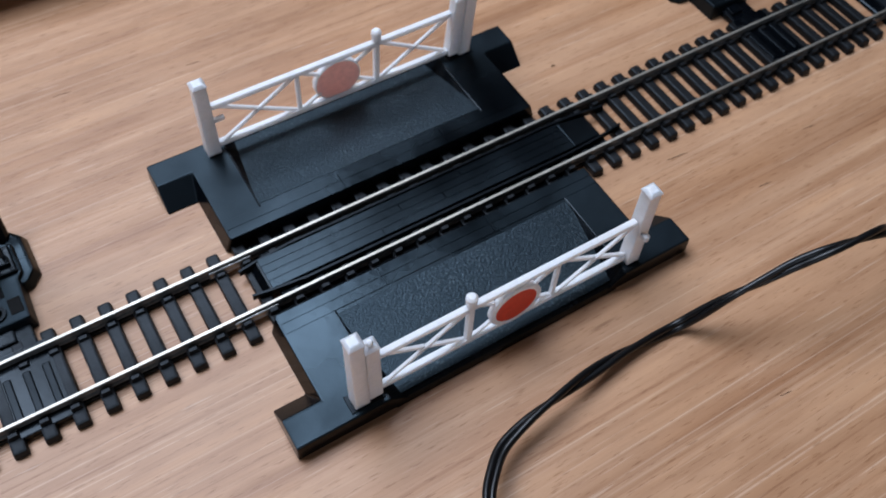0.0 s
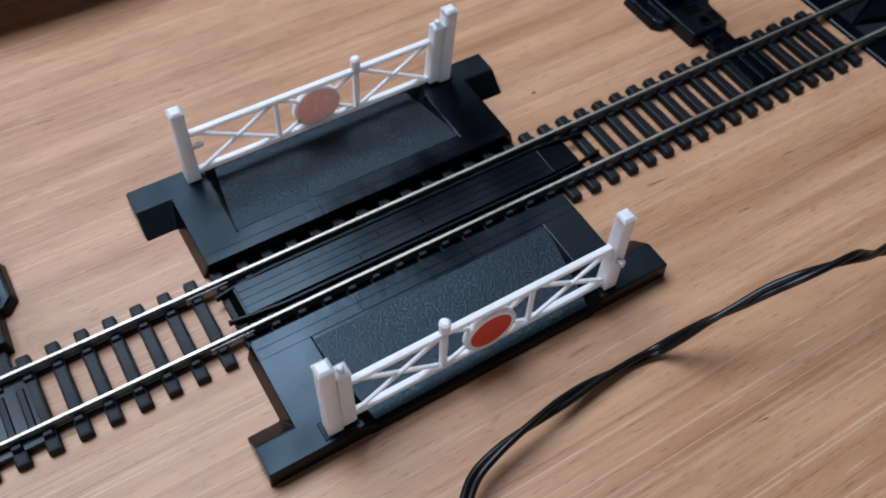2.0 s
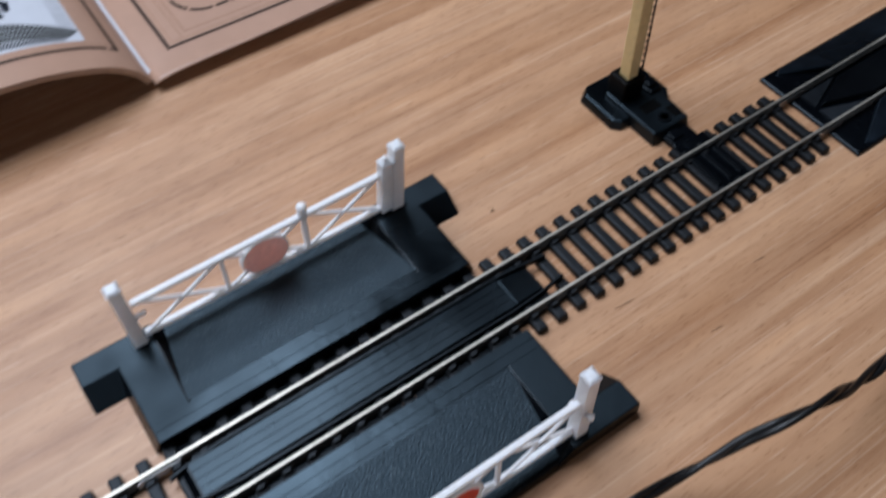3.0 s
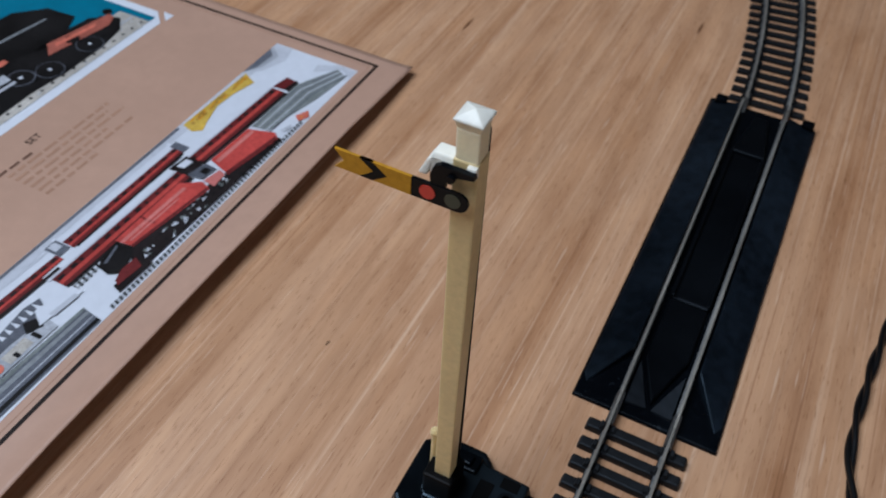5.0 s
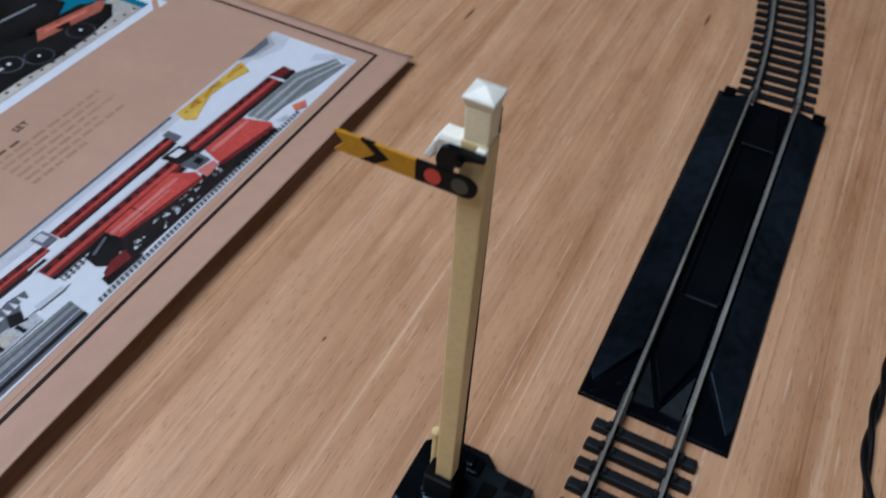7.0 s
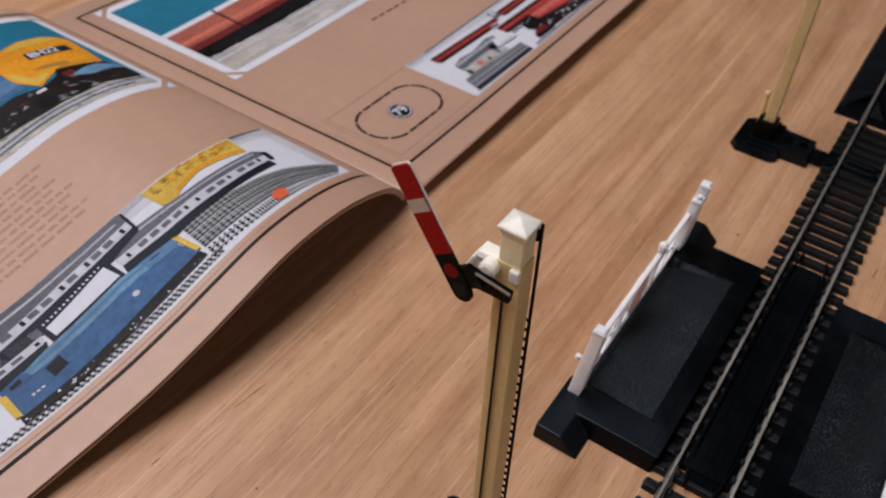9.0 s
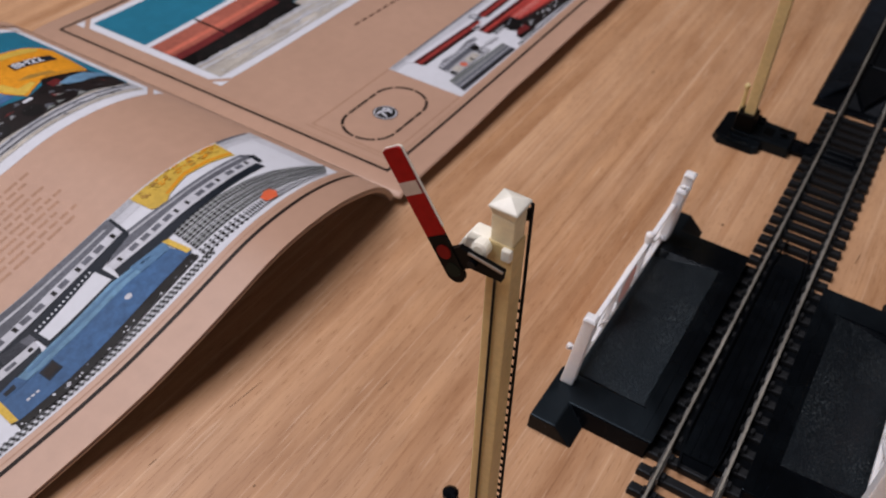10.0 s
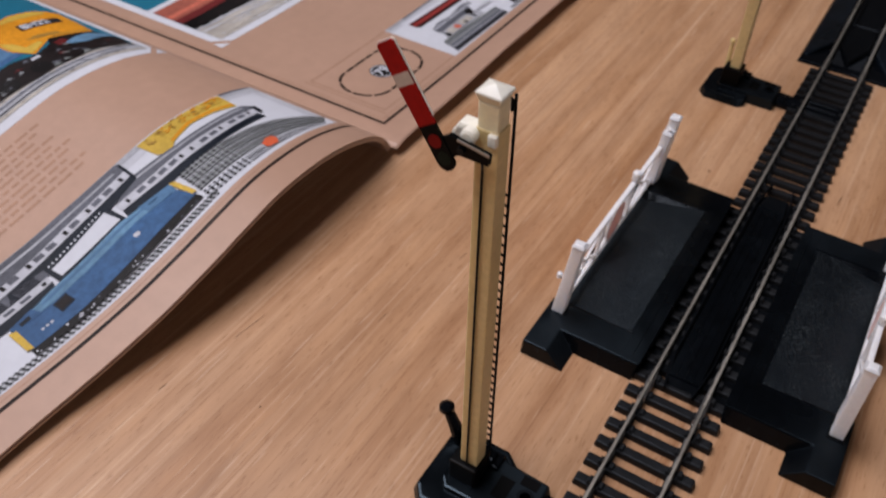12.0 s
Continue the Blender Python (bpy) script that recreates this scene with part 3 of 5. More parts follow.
    lathe(bm, [(0.7, -0.12), (0.74, -0.1), (0.75, 0.05), (0.72, 0.08), (0.62, 0.08), (0.6, 0.07)], (-0.05, gy + 0.06, 1.55), "y", 40)
    bm.faces.ensure_lookup_table()
    bm.faces[-1].material_index, bm.faces[-2].material_index = 1, 2
    part("disc", leant(bm, 0.6), [WHITE, RED, PINK], g, "round red target disc with white rim")
    return t


crossing_ramp(0, 0.0, 0.27)
crossing_ramp(180, 0.19, 0.05)


def crossing_panel():
    t = thing("level_crossing", (4.1, 0, 0), "black plastic plank panel between the rails", "model crossing")
    bm = bmesh.new()
    prism(bm, [(-4.85, -0.5), (5.25, -0.5), (5.25, 0.5), (-4.85, 0.5)], [(-4.6, -0.5), (5.2, -0.5), (5.2, 0.5), (-4.6, 0.5)], 0.2, 0.42)
    part("panel_base", bm, BLACK, t)
    bm = bmesh.new()
    box(bm, -4.4, 6.0, -0.76, 0.76, 0.01, 0.272)
    part("tray", bevelled(bm, 0.01, 1), BLACK_GLOSS, t)
    # dark plates added in place of the shade between the sleepers
    for s in (-1, 1):
        for x0, x1 in ((-4.75, 0.9), (1.35, 4.75)):
            bm = bmesh.new()
            box(bm, x0, x1, s * 1.1 - 0.3, s * 1.1 + 0.3, 0.012, 0.09)
            part("shade_plate", bm, BLACK_GLOSS, t)
    bm = bmesh.new()
    tongue = box(bm, 5.23, 6.2, -0.49, 0.49, 0.2, 0.455)
    for v in tongue:
        if v.co.x > 6 and v.co.z > 0.4:
            v.co.z, v.co.y = 0.36, v.co.y * 0.82
    part("tongue", bevelled(bm, 0.03, 2), PANEL, t)
    for k, y in enumerate((-0.375, -0.125, 0.125, 0.375)):
        cut = (-1.2, 0.9, -0.4, 1.7)[k]
        for x0, x1 in ((-4.55, cut), (cut + 0.015, 5.2)):
            bm = bmesh.new()
            box(bm, x0, x1, y - 0.121, y + 0.121, 0.40, 0.47)
            part("plank", bevelled(bm, 0.006, 1), PANEL, t)
    for s in (-1, 1):
        bm = bmesh.new()
        pts = [(-5.1, 0.42), (-4.6, 0.5), (-3.6, 0.6), (5.0, 0.6), (6.0, 0.54), (6.95, 0.42)]
        for (xa, ya), (xb, yb) in zip(pts, pts[1:]):
            bar(bm, (xa, s * ya, 0.35), (xb, s * yb, 0.35), 0.06, 0.2, (0, 0, 1))
        part("guard_rail", bm, BLACK_GLOSS, t)


crossing_panel()


# ---- rerailing ramp ----
def rerailer():
    t = thing("rerailer", (22.15, 0, 0), "black plastic rerailing track with sloping sides", "model track", "model railway track")
    L = 17.0
    bm = bmesh.new()
    prism(bm, [(0, -2.2), (L, -2.12), (L, 2.24), (0, 2.2)], [(0.06, -2.15), (L - 0.06, -2.06), (L - 0.06, 2.18), (0.06, 2.15)], 0, 0.13)
    part("base", bevelled(bm, 0.03, 1), BLACK, t)
    for s in (-1, 1):
        # the side slopes from the rail down to the table
        bm = bmesh.new()
        prism(bm, [(0.6, s * 1.95), (2.3, s * 1.0), (L - 0.25, s * 1.0), (L - 0.25, s * 2.16), (0.9, s * 2.12)], [(0.62, s * 1.94), (2.35, s * 1.02), (L - 0.3, s * 1.02), (L - 0.3, s * 2.14), (0.92, s * 2.1)], 0.1, 0.16)
        top = [v for v in bm.verts if v.co.z > 0.15]
        for v in top:
            if abs(v.co.y) < 1.5:
                v.co.z = 0.43
        part("side_ramp", bevelled(bm, 0.03, 1), RAMP, t)
        bm = bmesh.new()
        box(bm, L - 0.5, L - 0.05, s * 1.78 - 0.25, s * 1.78 + 0.25, 0.12, 0.45)
        part("corner_tab", bevelled(bm, 0.1, 2), BLACK, t)
        part("rail", rail_along([(0, s * GAUGE, 0), (L, s * GAUGE + (0.1 if s > 0 else 0.0), 0)]), [RAIL, RAIL_SIDE], t, "nickel silver rail")
    bm = bmesh.new()
    prism(bm, [(0.62, 0), (2.6, -0.66), (5.0, -0.66), (5.0, 0.66), (2.2, 0.66)], [(0.75, 0), (2.65, -0.6), (4.95, -0.6), (4.95, 0.6), (2.25, 0.6)], 0.14, 0.3)
    part("guide_wedge", bevelled(bm, 0.03, 1), BLACK_GLOSS, t)
    for s in (-1, 1):
        # the facets beside the wedge tilt down towards it
        bm = bmesh.new()
        prism(bm, [(0.5, s * 0.08), (0.4, s * 0.7), (2.1, s * 0.7)], [(0.5, s * 0.08), (0.4, s * 0.7), (2.1, s * 0.7)], 0.12, 0.17)
        for v in bm.verts:
            if v.co.z > 0.15 and abs(v.co.y) > 0.5:
                v.co.z = 0.24
        part("facet", bm, FACET, t)
    bm = bmesh.new()
    box(bm, 4.98, 5.08, -0.6, 0.4, 0.26, 0.315)
    part("step", bevelled(bm, 0.015, 1), FACET, t)
    bm = bmesh.new()
    box(bm, 5.05, L - 3.5, -0.66, 0.66, 0.16, 0.26)
    part("trough", bevelled(bm, 0.02, 1), BLACK_GLOSS, t)
    for s in (-1, 1):
        bm = bmesh.new()
        box(bm, 5.05, L - 3.5, s * 0.6 - 0.06, s * 0.6 + 0.06, 0.25, 0.4)
        part("guide_wall", bevelled(bm, 0.02, 1), BLACK_GLOSS, t)
    bm = bmesh.new()
    prism(bm, [(L - 3.5, -0.68), (L - 0.7, -0.3), (L - 0.7, 0.3), (L - 3.5, 0.68)], [(L - 3.45, -0.62), (L - 0.9, -0.25), (L - 0.9, 0.25), (L - 3.45, 0.62)], 0.16, 0.4)
    part("guide_wedge", bevelled(bm, 0.03, 1), BLACK_GLOSS, t)


rerailer()


def rail_joiners(x, label):
    """The pair of folded metal joiners that hold two track ends together."""
    for s in (-1, 1):
        t = thing("rail_joiner", (x, s * GAUGE, 0), label, "rail joiner", "rail joiners")
        bm = bmesh.new()
        prism(bm, [(-0.62, -0.125), (0.62, -0.125), (0.62, 0.125), (-0.62, 0.125)], [(-0.6, -0.12), (0.6, -0.12), (0.6, 0.12), (-0.6, 0.12)], 0.165, 0.22)
        for y in (-0.075, 0.075):
            box(bm, -0.6, 0.6, y - 0.03, y + 0.03, 0.2, 0.385)
        part("sleeve", bevelled(bm, 0.015, 1), JOINER, t)


rail_joiners(22.15, "grey metal rail joiner at the rerailer")
rail_joiners(39.25, "grey metal rail joiner at the curve")
rail_joiners(-1.11, "grey metal rail joiner beside the crossing")


# ---- semaphore signals ----
def signal(at, angle, colour, label, lever, lean=(-0.02, 0.01), gap=0.4, hinge=(-0.58, 0.12), off=(0.03, -0.08), shift=0.0, blade=2.5, top=12.7, pivot=11.55, wire=None, rungs=40, socket=1.2, knob=(0.92, 1.26, 1.4), knob_r=0.22, foot=(0.1, 0.6), half=0.25):
    """A semaphore: base clipped under the track, post, ladder, lamp and arm. Origin on the table below the post."""
    t = thing("semaphore_signal", at, label, "model signal", "semaphore signals")

    def leant(bm):
        for v in bm.verts:
            h = max(0.0, v.co.z - 0.6)
            v.co.x, v.co.y = v.co.x + lean[0] * h + off[0], v.co.y + lean[1] * h + off[1]
        return bm

    bm = bmesh.new()
    plan = [(-0.95, -1.05), (1.3, -1.05), (1.6, -0.7), (1.6, 0.6), (1.15, 1.1), (-0.8, 1.1), (-1.2, 0.78), (-1.2, -0.8)]
    prism(bm, plan, [(x * 0.92 + 0.01, y * 0.92) for x, y in plan], 0, 0.36)
    part("base", bevelled(bm, 0.08, 2), PLANK, t, at=(shift, 0, 0))
    # the raised tier round the socket, running on towards the track
    bm = bmesh.new()
    plan = [(-0.56, -2.2), (1.08, -2.2), (1.14, -0.9), (1.3, -0.7), (1.3, 0.3), (0.9, 0.52), (-0.3, 0.52), (-0.6, 0.3)]
    prism(bm, plan, [(x * 0.92 + 0.02, y * 0.96) for x, y in plan], 0, 0.5)
    part("tier", bevelled(bm, 0.06, 2), PLANK, t, at=(shift, 0, 0))
    bm = bmesh.new()
    box(bm, -0.4, 0.48, -0.42, 0.4, 0.3, socket)
    part("socket", bevelled(bm, 0.07, 2), ARM_BLACK, t)
    bm = bmesh.new()
    lathe(bm, [(0.24, 0.48), (0.24, 0.56), (0.15, 0.56), (0.15, 0.5)], (0.3, -1.72, 0), sides=16)
    part("terminal", bm, BLACK_GLOSS, t, at=(shift, 0, 0))
    # raised dark plates drawn for the shade inside small recesses
    for x0, x1, y0, y1 in ((-0.1, 0.62, -1.28, -0.86), (0.62, 0.95, -1.9, -1.4)):
        bm = bmesh.new()
        box(bm, x0, x1, y0, y1, 0.48, 0.515)
        part("recess_shade", bevelled(bm, 0.01, 1), ARM_BLACK, t, at=(shift, 0, 0))
    bm = bmesh.new()
    box(bm, 0.62, 1.15, -0.7, 0.2, 0.4, 0.62)
    box(bm, 0.72, 1.05, -0.5, -0.2, 0.6, 0.74)
    part("coil_housing", bevelled(bm, 0.05, 2), BLACK, t, at=(shift, 0, 0))
    bm = bmesh.new()
    box(bm, -0.12, 0.92, -2.85, -2.1, 0.02, 0.24)
    box(bm, 0.02, 0.5, -2.55, -2.15, 0.2, 0.33)
    part("neck_plate", bevelled(bm, 0.05, 2), BLACK, t, at=(shift, 0, 0))
    bm = bmesh.new()
    box(bm, -0.2, 1.12, -5.1, -2.75, 0.03, 0.258)
    part("track_clip", bevelled(bm, 0.02, 1), BLACK, t, at=(shift, 0, 0))
    for x in (-0.06, 0.42, 0.9):
        bm = bmesh.new()
        box(bm, x - 0.1, x + 0.1, -4.75, -3.45, 0.24, 0.3)
        part("rib", bevelled(bm, 0.03, 1), BLACK_GLOSS, t, at=(shift, 0, 0))
    bm = bmesh.new()
    b, w = half, 0.245
    prism(bm, [(-b, -b), (b, -b), (b, b), (-b, b)], [(-w, -w), (w, -w), (w, w), (-w, w)], 0.5, 11.85)
    part("post", leant(bevelled(bm, 0.04, 2)), CREAM, t, "cream plastic post")
    bm = bmesh.new()
    for a, z0, b2, z1 in ((0.215, 11.8, 0.222, top - 0.2), (0.222, top - 0.2, 0.265, top - 0.02)):
        prism(bm, [(-a, -a), (a, -a), (a, a), (-a, a)], [(-b2, -b2), (b2, -b2), (b2, b2), (-b2, b2)], z0, z1)
    part("neck", leant(bevelled(bm, 0.02, 1)), NECK, t)
    bm = bmesh.new()
    prism(bm, [(-0.27, -0.27), (0.27, -0.27), (0.27, 0.27), (-0.27, 0.27)], [(-0.278, -0.278), (0.278, -0.278), (0.278, 0.278), (-0.278, 0.278)], top - 0.06, top)
    prism(bm, [(-0.278, -0.278), (0.278, -0.278), (0.278, 0.278), (-0.278, 0.278)], [(-0.02, -0.02), (0.02, -0.02), (0.02, 0.02), (-0.02, 0.02)], top, top + 0.12)
    part("cap", leant(bevelled(bm, 0.025, 1)), IVORY, t, "ivory pyramid cap")
    # ladder behind the post
    lad = new("ladder")
    lad.parent = t
    lad.matrix_basis = pose(0, 0, 0)
    for s in (-1, 1):
        bm = bmesh.new()
        rod(bm, (gap + 0.15, s * 0.17, 0.4), (gap, s * 0.17, 12.3), 0.034, 6)
        part("stile", leant(bm), BLACK_GLOSS, lad)
    for k in range(rungs):
        z = 0.9 + k * 0.28
        x = gap + 0.15 - 0.15 * (z - 0.4) / 11.9
        bm = bmesh.new()
        rod(bm, (x, -0.17, z), (x, 0.17, z), 0.034, 5)
        part("rung", leant(bm), BLACK_GLOSS, lad)
    for p, q in (((gap + 0.01, -0.1, 11.9), (gap - 0.04, -0.12, top - 0.42)), ((gap - 0.04, -0.12, top - 0.42), (0.2, -0.12, top - 0.2))):
        bm = bmesh.new()
        rod(bm, p, q, 0.035, 6)
        part("stay", leant(bm), BLACK_GLOSS, lad)
    if wire is not None:
        bm = bmesh.new()
        rod(bm, (-0.29, wire, 0.6), (-0.29, wire, 11.0), 0.028, 6)
        rod(bm, (-0.29, wire, 11.0), (-0.4, wire - 0.05, 11.3), 0.028, 6)
        part("pull_wire", leant(bm), BLACK_GLOSS, t)
    # lamp bracket and lamp
    bm = bmesh.new()
    box(bm, -0.12, 0.12, 0.18, 0.62, 11.1, 11.25)
    box(bm, -0.18, 0.2, 0.22, 0.7, 11.2, 11.62)
    prism(bm, [(-0.2, 0.2), (0.22, 0.2), (0.22, 0.72), (-0.2, 0.72)], [(-0.14, 0.26), (0.16, 0.26), (0.16, 0.64), (-0.14, 0.64)], 11.62, 11.76)
    prism(bm, [(-0.2, 0.74), (0.14, 0.74), (0.14, 0.92), (-0.2, 0.92)], [(-0.18, 0.62), (0.16, 0.62), (0.16, 0.74), (-0.18, 0.74)], 11.2, 11.6)
    part("lamp", leant(bevelled(bm, 0.04, 2)), IVORY, t, "ivory lamp housing")
    bm = bmesh.new()
    box(bm, -0.34, -0.15, -0.24, -0.06, 11.58, 11.83)
    part("pivot_block", leant(bevelled(bm, 0.03, 2)), IVORY, t)
    # arm: a plate in the plane x = -0.45 turning about its pivot
    arm = new("arm")
    arm.parent = t
    arm.matrix_basis = pose(hinge[0] * C, hinge[1] * C, pivot * C, angle, 0, 0)
    bm = bmesh.new()
    rod(bm, (-0.08, 0.0, 0.0), (0.3, 0.0, 0.0), 0.08, 10)
    part("spindle", bm, BLACK_GLOSS, arm)
    h = 0.21 if colour == "yellow" else 0.2
    mid, red_at, green_at = (0.95, 0.63, 0.14) if colour == "yellow" else (0.84, 0.5, 0.12)
    def plate(name, outline, mat, x=0.0, thick=0.06, label=""):
        bm = bmesh.new()
        a = [bm.verts.new((x - thick / 2, y - 0.2, z - 0.48)) for y, z in outline]
        b2 = [bm.verts.new((x + thick / 2, y - 0.2, z - 0.48)) for y, z in outline]
        bm.faces.new(a)
        bm.faces.new(b2[::-1])
        for i in range(len(a)):
            j = (i + 1) % len(a)
            bm.faces.new((a[i], b2[i], b2[j], a[j]))
        return part(name, bm, mat, arm, label)
    def ring(cy, cz, r, n=20):
        return [(cy + r * math.cos(k * math.tau / n), cz + r * math.sin(k * math.tau / n)) for k in range(n)]
    end = [(0.05 + h * math.cos(a), h * math.sin(a)) for a in [math.pi / 2 + k * math.pi / 8 for k in range(9)]]
    plate("spectacle", [(mid, -h), (mid, h)] + end, ARM_BLACK if colour == "red" else BLACK_GLOSS, label="black spectacle plate")
    plate("red_glass", ring(red_at, 0, h - 0.055), LENS_RED if colour == "yellow" else LENS_DARK_RED, thick=0.08)
    plate("green_glass", ring(green_at, 0, h - 0.055), LENS_GREEN if colour == "yellow" else LENS_DARK_GREEN, thick=0.08)
    if colour == "yellow":
        plate("blade", [(mid - 0.01, -h), (blade, -h), (blade - 0.2, 0), (blade, h), (mid - 0.01, h)], ARM_YELLOW, label="yellow fishtail blade")
        plate("chevron", [(1.72, -h), (1.98, -h), (1.7, 0), (1.98, h), (1.72, h), (1.43, 0)], BLACK_GLOSS, thick=0.07, label="black chevron")
    else:
        plate("blade", [(mid - 0.01, -h), (2.5, -h), (2.54, -h + 0.05), (2.54, h - 0.05), (2.5, h), (mid - 0.01, h)], ARM_RED, label="dark red square-ended blade")
        plate("stripe", [(1.66, -h), (1.91, -h), (1.91, h), (1.66, h)], ARM_STRIPE, thick=0.07, label="white stripe")
        plate("blade_back", [(0.97, -h - 0.015), (2.52, -h - 0.015), (2.56, -h + 0.04), (2.56, h - 0.04), (2.52, h + 0.015), (0.97, h + 0.015)], IVORY, x=0.035, thick=0.04)
    if colour == "yellow":
        plate("crank", [(-0.22, 0.59), (0.24, 0.49), (0.3, 0.36), (0.32, 0.15), (0.58, 0.15), (0.61, 0.42), (0.55, 0.6), (0.42, 0.68), (-0.2, 0.68)], BLACK_GLOSS, x=0.05, thick=0.12)
    else:
        plate("crank", [(0.1, 0.12), (0.52, 0.12), (0.54, 0.36), (0.4, 0.5), (-0.06, 1.0), (-0.24, 0.86), (0.1, 0.36)], ARM_BLACK, x=0.05, thick=0.12)
        bm = bmesh.new()
        bar(bm, (-0.03, 0.215, 0.03), (-0.03, -0.255, 0.535), 0.04, 0.03, (1, 0, 0))
        part("crank_edge", bm, JOINER, arm, "bright silver edge")
        bm = bmesh.new()
        lathe(bm, [(0.1, -0.12), (0.16, -0.09), (0.16, 0.1), (0.12, 0.14)], (hinge[0] + 0.22, hinge[1] - 0.02, pivot + 0.2), "x", 16)
        part("boss", bm, IVORY, t)
    bm = bmesh.new()
    kx, ky, kz = knob
    bend = [(kx - foot[0], ky - foot[1], 0.3), (kx - foot[0] * 0.45, ky - foot[1] * 0.55, 0.3 + (kz - 0.3) * 0.5), (kx, ky - foot[1] * 0.12, kz - 0.14), (kx, ky, kz)]
    for p, q, a, b2 in zip(bend, bend[1:], (1.0, 0.85, 0.7), (0.85, 0.7, 0.6)):
        rod(bm, p, q, knob_r * a, 10, r2=knob_r * b2)
    lathe(bm, [(knob_r * 0.45, -0.16), (knob_r, -0.09), (knob_r, 0.05), (knob_r * 0.5, 0.14)], (kx, ky, kz), sides=10)
    part("lever", bm, lever, t)
    return t


signal((17.5, 4.2, 0), 0.0, "yellow", "cream distant signal with yellow fishtail arm level", CREAM, (-0.018, 0.011), 0.3, (-0.61, 0.2), (0.03, -0.07), pivot=11.58, socket=1.3, knob=(0.3, 0.43, 2.25), knob_r=0.13, foot=(0.05, 0.08), half=0.215)
signal((-6.85, 3.92, 0), 55.5, "red", "cream home signal with red arm raised", BLACK, (-0.027, 0.025), 0.53, (-0.8, 0.49), (0.06, -0.11), -0.22, top=12.61, pivot=11.49, wire=0.03, rungs=33)


# ---- cable ----
def smooth_path(pts, step):
    out = []
    P = [Vector(p) for p in pts]
    P = [2 * P[0] - P[1]] + P + [2 * P[-1] - P[-2]]
    for i in range(1, len(P) - 2):
        n = max(2, int((P[i + 1] - P[i]).length / step))
        for k in range(n):
            u = k / n
            a, b, c, d = P[i - 1 : i + 3]
            out.append(0.5 * ((2 * b) + (c - a) * u + (2 * a - 5 * b + 4 * c - d) * u * u + (3 * b - a - 3 * c + d) * u**3))
    return out + [P[-2]]


def cable():
    t = thing("cable", (8, -7, 0), "black twisted two-core cable lying loosely on the table", "cable")
    line = smooth_path([(0.5, -13.0, 0.3), (0.6, -10.5, 0.8), (0.9, -9.0, 1.0), (1.32, -8.1, 0.9), (1.81, -7.57, 0.8), (2.24, -7.24, 0.7), (2.74, -7.06, 0.7), (3.45, -6.91, 0.72), (4.38, -6.79, 0.66), (5.38, -6.66, 0.5), (6.38, -6.57, 0.33), (7.33, -6.58, 0.22), (8.2, -6.64, 0.24), (8.75, -6.82, 0.8), (9.3, -7.02, 1.45), (10.05, -7.2, 1.85), (10.7, -7.36, 2.25), (11.45, -7.62, 2.7), (12.8, -7.84, 2.75), (14.0, -7.85, 2.1), (15.2, -7.84, 1.7), (16.4, -7.6, 1.4), (17.4, -7.2, 1.3), (18.0, -6.92, 1.3), (18.9, -6.66, 1.2), (20.2, -6.34, 0.9), (21.6, -5.95, 0.5), (23.8, -5.6, 0.22), (26.2, -5.65, 0.22), (30, -6.1, 0.22), (36, -7.5, 0.22)], 0.12)
    travel = [0.0]
    for a, b in zip(line, line[1:]):
        travel.append(travel[-1] + (b - a).length)
    for phase in (0, math.pi):
        bm = bmesh.new()
        rings = []
        for i, p in enumerate(line):
            d = (line[min(i + 1, len(line) - 1)] - line[max(i - 1, 0)]).normalized()
            s = d.cross(Vector((0, 0, 1))).normalized()
            u = s.cross(d)
            turn = phase + math.tau * (travel[i] / 10 + max(0.0, travel[i] - 13) / 8) + 0.8 * math.sin(travel[i] * 0.55 + 1.0)
            c = p + 0.08 * (math.cos(turn) * s + math.sin(turn) * u) - Vector((8, -7, 0.03))
            rings.append([bm.verts.new(c + 0.094 * (math.cos(k * math.tau / 10) * s + math.sin(k * math.tau / 10) * u)) for k in range(10)])
        for a, b in zip(rings, rings[1:]):
            for k in range(10):
                bm.faces.new((a[k], a[(k + 1) % 10], b[(k + 1) % 10], b[k]))
        smooth(part("core", bm, CABLE, t))


cable()


# ---- open catalogue ----
SPINE, Y0, Y1 = 4.6, 13.9, 35.0
LEFT = [(4.6, 0.32), (4.25, 0.9), (3.5, 1.5), (2.4, 1.95), (1.0, 2.3), (-0.6, 2.45), (-2.2, 2.4), (-4.0, 2.08), (-6.0, 1.66), (-8.0, 1.14), (-10.3, 0.68), (-13, 0.44), (-18, 0.38), (-22, 0.36), (-24.4, 0.36)]
LEFT = [(p.x, p.y) for p in smooth_path([(x, z, 0) for x, z in LEFT], 0.3)]
RIGHT = [(4.6, 0.32), (5.2, 0.42), (6.5, 0.42), (9, 0.36), (14, 0.33), (34.2, 0.33)]
RIGHT = [(p.x, p.y) for p in smooth_path([(x, z, 0) for x, z in RIGHT], 0.4)]


def on_page(profile, u, v, lift=0.0):
    """The place of a point u along the page from the spine and v up it, lift above the paper."""
    for (xa, za), (xb, zb) in zip(profile, profile[1:]):
        d = math.hypot(xb - xa, zb - za)
        if u <= d or (xb, zb) == profile[-1]:
            k = u / d
            n = Vector((-(zb - za), xb - xa)).normalized() * (1 if xb > xa else -1)
            x = xa + (xb - xa) * k
            # the left page twists a little away from the edge as it comes down to the table
            w = min(1.0, max(0.0, (-5.0 - x) / 8.0))
            return (x + n.x * lift - SPINE, v + 0.68 * w * w * (3 - 2 * w), za + (zb - za) * k + n.y * lift)
        u -= d


